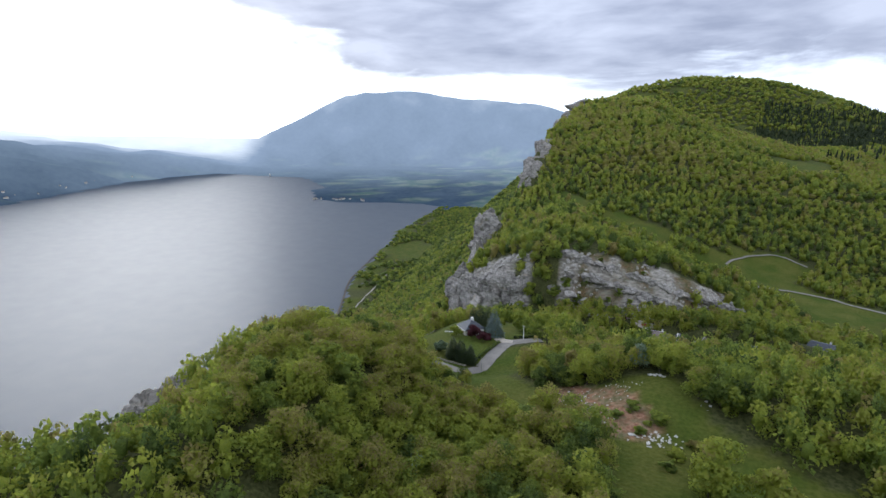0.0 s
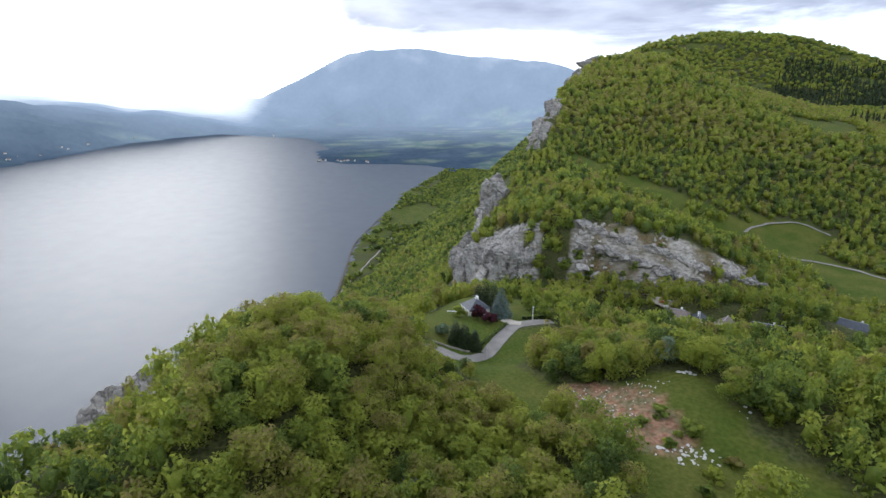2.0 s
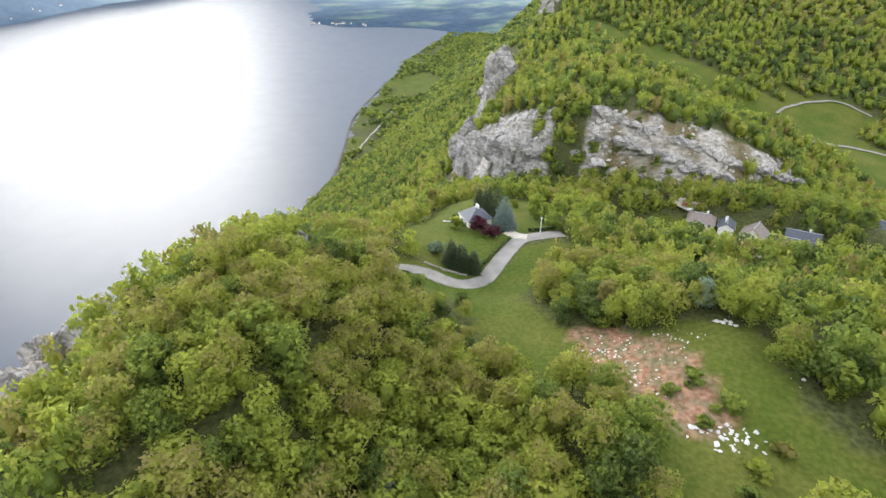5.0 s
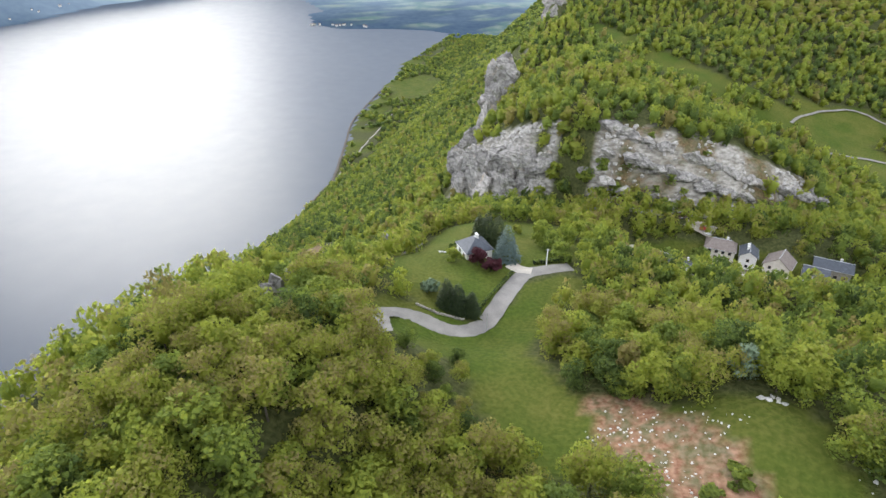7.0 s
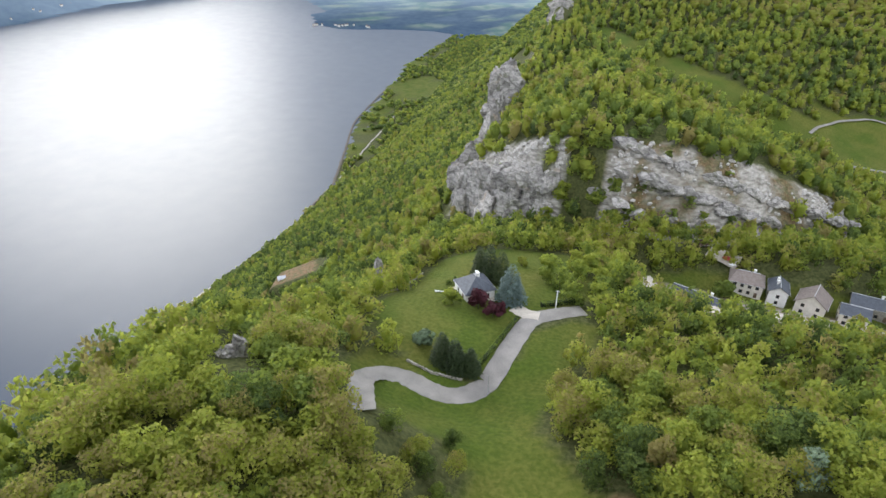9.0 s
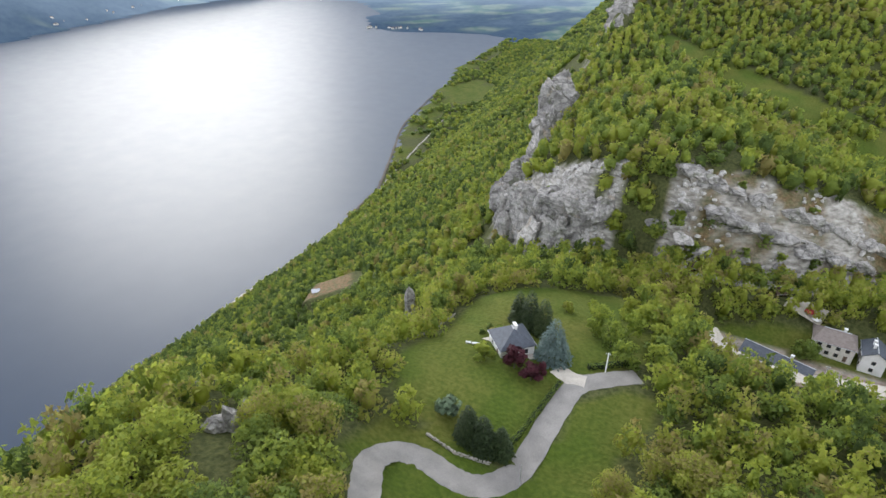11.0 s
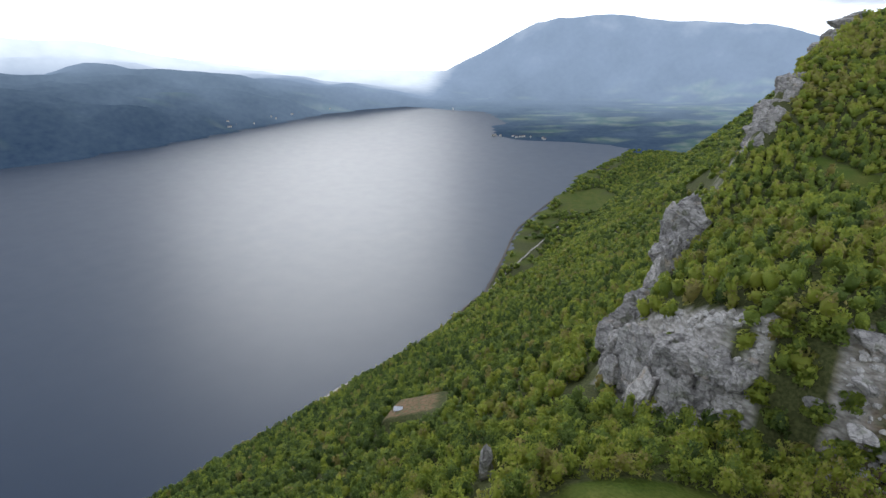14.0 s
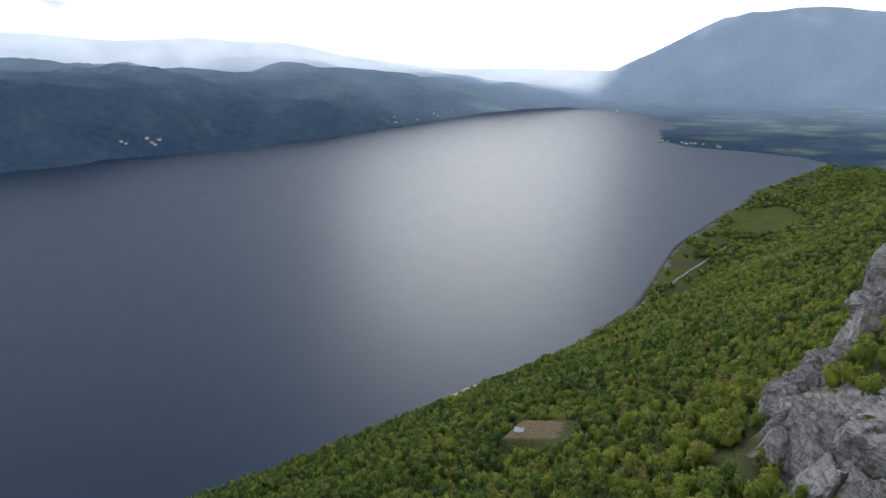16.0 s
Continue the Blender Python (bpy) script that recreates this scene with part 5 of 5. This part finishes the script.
for x, y, r, h, t in ((-17, 212, 3, 2.2, 0.7), (-18.5, 214.5, 2.4, 2, 0.2), (-15.8, 215.5, 2.2, 1.8, 0.3), (-19.5, 211, 2, 1.6, 0.2)):
    bush("garden_shrub", x, y, r, h, M_LEAF, "rounded garden shrub beside the villa", t, 160, "garden shrubs")
for x, y, r, h, t in ((68, 117, 7, 3.6, 0.45), (62, 122, 5, 2.4, 0.35), (73, 104, 5, 2.6, 0.55), (70, 98, 4, 2.0, 0.3), (58, 118, 4, 2, 0.3), (64, 112, 3, 1.6, 0.4), (77, 110, 4, 2, 0.86)):
    bush("bramble_bush", x, y, r, h, M_LEAF, "low scrubby bush among rubble", t, 320, "scrub on the field")
for x, y, r, h, t in ((38, 312, 8, 6, 0.2), (58, 313, 7, 5, 0.3), (84, 318, 7, 5, 0.25), (48, 300, 6, 4, 0.3), (70, 302, 7, 5, 0.2), (30, 304, 6, 4, 0.4), (96, 322, 6, 4, 0.35), (-34, 334, 6, 4, 0.35), (-24, 326, 5, 3.5, 0.3), (-50, 345, 6, 5, 0.3), (110, 330, 7, 4, 0.3), (42, 313, 5, 4, 0.2), (52, 309, 6, 4, 0.25), (64, 312, 5, 3.5, 0.35), (76, 316, 6, 4, 0.2), (90, 322, 5, 3.5, 0.3), (102, 328, 6, 4, 0.25), (46, 321, 4, 3, 0.3), (72, 325, 4, 3, 0.35), (-20, 322, 4, 3, 0.25), (-44, 336, 4, 3, 0.2)):
    bush("cliff_bush", x, y, r, h, M_LEAF, "green bush rooted on the rock ledges", t, 220, "bushes on the cliffs")

for x, y, r, h, t in ((54, 250, 5, 3, 0.5), (60, 247, 5, 3.5, 0.6), (70, 246, 6, 4, 0.45), (80, 248, 6, 4, 0.55), (92, 250, 5, 3.5, 0.5), (104, 252, 6, 4, 0.6), (76, 256, 4, 3, 0.15), (46, 276, 5, 3, 0.3), (56, 280, 6, 5, 0.25), (62, 283, 5, 4, 0.35), (50, 286, 6, 4, 0.5), (128, 268, 7, 6, 0.2), (112, 282, 7, 6, 0.3), (98, 286, 7, 6, 0.4)):
    bush("village_bush", x, y, r, h, M_LEAF, "green bush beside the village street", t, 260, "bushes in the village")

for x, y, h, w, t in ((-4, 309, 8, 9, 0.45), (2, 313, 9, 10, 0.5), (8, 309, 8, 9, 0.35), (13, 314, 9, 10, 0.5), (18, 309, 8, 9, 0.4), (3, 321, 9, 10, 0.42), (11, 322, 9, 10, 0.55), (18, 320, 8, 9, 0.35),
                      (26, 303, 8, 9, 0.3), (33, 305, 7, 8, 0.42), (25, 311, 7, 8, 0.4), (41, 303, 6, 7, 0.3), (56, 304, 6, 7, 0.35), (-10, 306, 8, 9, 0.3), (66, 306, 6, 7, 0.3), (82, 312, 7, 8, 0.25)):
    lone_tree("cliff_tree", x, y, h, w, M_LEAF, t, "leafy tree growing between the rock faces", 420, 0.04, "trees between the cliffs", 1.1)

for x, y, h, w, t in ((-537, 606, 9, 9, 0.15), (-534, 614, 11, 10, 0.1), (-540, 620, 8, 9, 0.2), (-531, 624, 10, 10, 0.12), (-543, 630, 7, 8, 0.25)):
    lone_tree("shore_tree", x, y, h, w, M_LEAF, t, "dark green tree beside the small beach", 260, 0.05, "trees on the shore", 1.2)


def parasol(x, y, mat, label, across=3.0, high=2.5):
    """A garden parasol on its foot."""
    ob = empty("parasol", pose(x, y, height(x, y) + 0.25), label, "parasol", "parasols")
    part("base", tube(bmesh.new(), (0, 0, 0), (0, 0, 0.1), 0.3, 0.28, 10), M_STONEWALL, ob)
    part("pole", tube(bmesh.new(), (0, 0, 0.1), (0, 0, high), 0.03, 0.03, 6), M_METAL, ob)
    bm = bmesh.new()
    tip = bm.verts.new((0, 0, high + 0.05))
    for drop in (0.0, 0.12):
        rim = [bm.verts.new((math.cos(i * math.pi / 4) * across / 2, math.sin(i * math.pi / 4) * across / 2, high - 0.55 - drop)) for i in range(8)]
        if drop == 0.0:
            first = rim
            for i in range(8):
                bm.faces.new((tip, rim[i], rim[(i + 1) % 8]))
        else:
            for i in range(8):
                bm.faces.new((first[i], rim[i], rim[(i + 1) % 8], first[(i + 1) % 8]))
    part("canopy", bm, mat, ob)


parasol(72.7, 284.0, M_RED, "red cloth parasol on the pale courtyard", 3.6)
parasol(74.6, 282.0, M_WHITE, "white cloth parasol on the pale courtyard", 3.0)

# ---- boulders on the bare ground ----
M_PALESTONE = plain("pale_limestone", (0.40, 0.38, 0.35), (0.74, 0.72, 0.68), 0.9, 0.95, bump=0.5, distance=0.05, fine=5)
stones = []
for i in range(6):
    v, f = rock(rng, (1, 0.8, 0.6), 2, 10)
    stones.append(tagged(new("boulder", raw_mesh("boulder", v, f, M_PALESTONE)), "pale broken limestone boulder on bare earth", "rock", "rubble stones"))
spots = []
for cx, cy, sx, sy, n_, big in ((44, 131, 7, 6, 70, 0.42), (52, 121, 6, 5, 50, 0.45), (66, 110, 4, 3.5, 34, 0.8), (73, 111, 3, 2, 16, 0.7), (69, 141, 2, 0.8, 10, 0.9), (83, 131, 1.5, 4, 12, 0.7), (60, 132, 7, 5, 30, 0.35)):
    for _ in range(n_):
        spots.append((cx + rng.normal() * sx * 0.6, cy + rng.normal() * sy * 0.6, big * rng.uniform(0.25, 0.95)))
for i, (x, y, s) in enumerate(spots):
    m = pose(x, y, height(x, y) + 0.1 * s, rng.uniform(-20, 20), rng.uniform(-20, 20), rng.uniform(0, 360))
    if i < 6:
        ob = stones[i]
        ob.matrix_basis = m
    else:
        ob = copy_thing(stones[i % 6], m)
    ob.scale = (s, s, s * 0.8)

# ---- far things ----
def far_house(x, y, z, long_, wide, high, wall_mat, roof_mat):
    bm = bmesh.new()
    o = squeeze([(x, y, z)])[0]
    near = float(np.linalg.norm(o - EYE) / np.linalg.norm(np.array((x, y, z)) - EYE))
    long_, wide, high = long_ * near, wide * near, high * near
    ob = empty("lakeside_house", pose(*o, 0, 0, rng.uniform(0, 180)), "small pale house on the far lakeside", "house", "houses round the lake")
    part("wall", box(bm, -long_ / 2, long_ / 2, -wide / 2, wide / 2, -3, high), wall_mat, ob)
    bm = bmesh.new()
    e = [bm.verts.new(p) for p in ((-long_ * 0.55, -wide * 0.6, high), (long_ * 0.55, -wide * 0.6, high), (long_ * 0.55, wide * 0.6, high), (-long_ * 0.55, wide * 0.6, high), (-long_ * 0.5, 0, high * 1.6), (long_ * 0.5, 0, high * 1.6))]
    for fc in ((0, 1, 5, 4), (2, 3, 4, 5), (1, 2, 5), (3, 0, 4), (3, 2, 1, 0)):
        bm.faces.new([e[i] for i in fc])
    part("roof", bm, roof_mat, ob)


for i in range(34):
    if i < 12:
        x, y = -2080 + rng.normal() * 120, 3640 + rng.uniform(0, 60)
    elif i < 26:
        t = rng.uniform(0, 1)
        y = 2300 + 3200 * t
        x = float(np.interp(y, [1715, 2955, 4525, 6200], [-3815, -4480, -5365, -5600])) - rng.uniform(30, 130)
    else:
        x, y = -3530 - rng.uniform(60, 140), 560 + rng.normal() * 60
    far_house(x, y, max(height(x, y), 3), rng.uniform(14, 24), rng.uniform(9, 13), rng.uniform(6, 9), M_RENDER, M_TILE_BROWN)
o = squeeze([(-4400, 5915, 4)])[0]
tower = empty("harbour_tower", pose(*o), "white tower on the far shore", "tower", "")
part("shaft", tube(bmesh.new(), (0, 0, -4), (0, 0, 12), 5, 4, 10), M_WHITE, tower)
part("cap", tube(bmesh.new(), (0, 0, 12), (0, 0, 17), 5, 0.5, 10), M_WHITE, tower)
# dark conifer plantation on the mountain
kinds_c = []
for _ in range(4):
    n_ = 14
    h = np.linspace(0.05, 0.95, n_)
    a = rng.uniform(0, 6.28, n_)
    r = 0.5 * (1 - h)
    c_ = np.stack([np.cos(a) * r * 0.6, np.sin(a) * r * 0.6, h], 1)
    u = np.stack([np.cos(a), np.sin(a), -0.6 + 0 * a], 1) * 0.22
    w = np.stack([-np.sin(a), np.cos(a), 0 * a], 1) * (0.30 * (1 - h) + 0.06)[:, None]
    v = np.stack([c_ - u, c_ - w, c_ + u, c_ + w], 1).reshape(-1, 3)
    iv, f = ICO[1]
    hv = iv * (0.26, 0.26, 0.45) + (0, 0, 0.42)
    hv[:, :2] *= (1.15 - hv[:, 2:3])
    kinds_c.append((v, np.arange(n_ * 4).reshape(-1, 4), np.full(n_ * 4, 0.3), hv, f, unit(np.concatenate([v - (0, 0, 0.25), hv - (0, 0, 0.25)]))))
X, Y = scatter(rng, 150, 1150, 1080, 2250, 15)
h = land(X, Y)
ok = fbm(X * 0.6, Y, 170, 3, 90) > np.where(Y < 1500, 0.12, -0.12)
ok &= (X < 0.42 * (Y + 30) + 150) & (X > 0.28 * Y - 90)
X, Y, Z = X[ok], Y[ok], h[ok]
firs = stamp("fir_plantation", rng, kinds_c, X, Y, Z, rng.uniform(18, 26, len(X)), rng.uniform(9, 12, len(X)), np.full(len(X), 0.3), "dark fir plantation on the mountainside")
firs.data.materials[0] = M_CONIFER
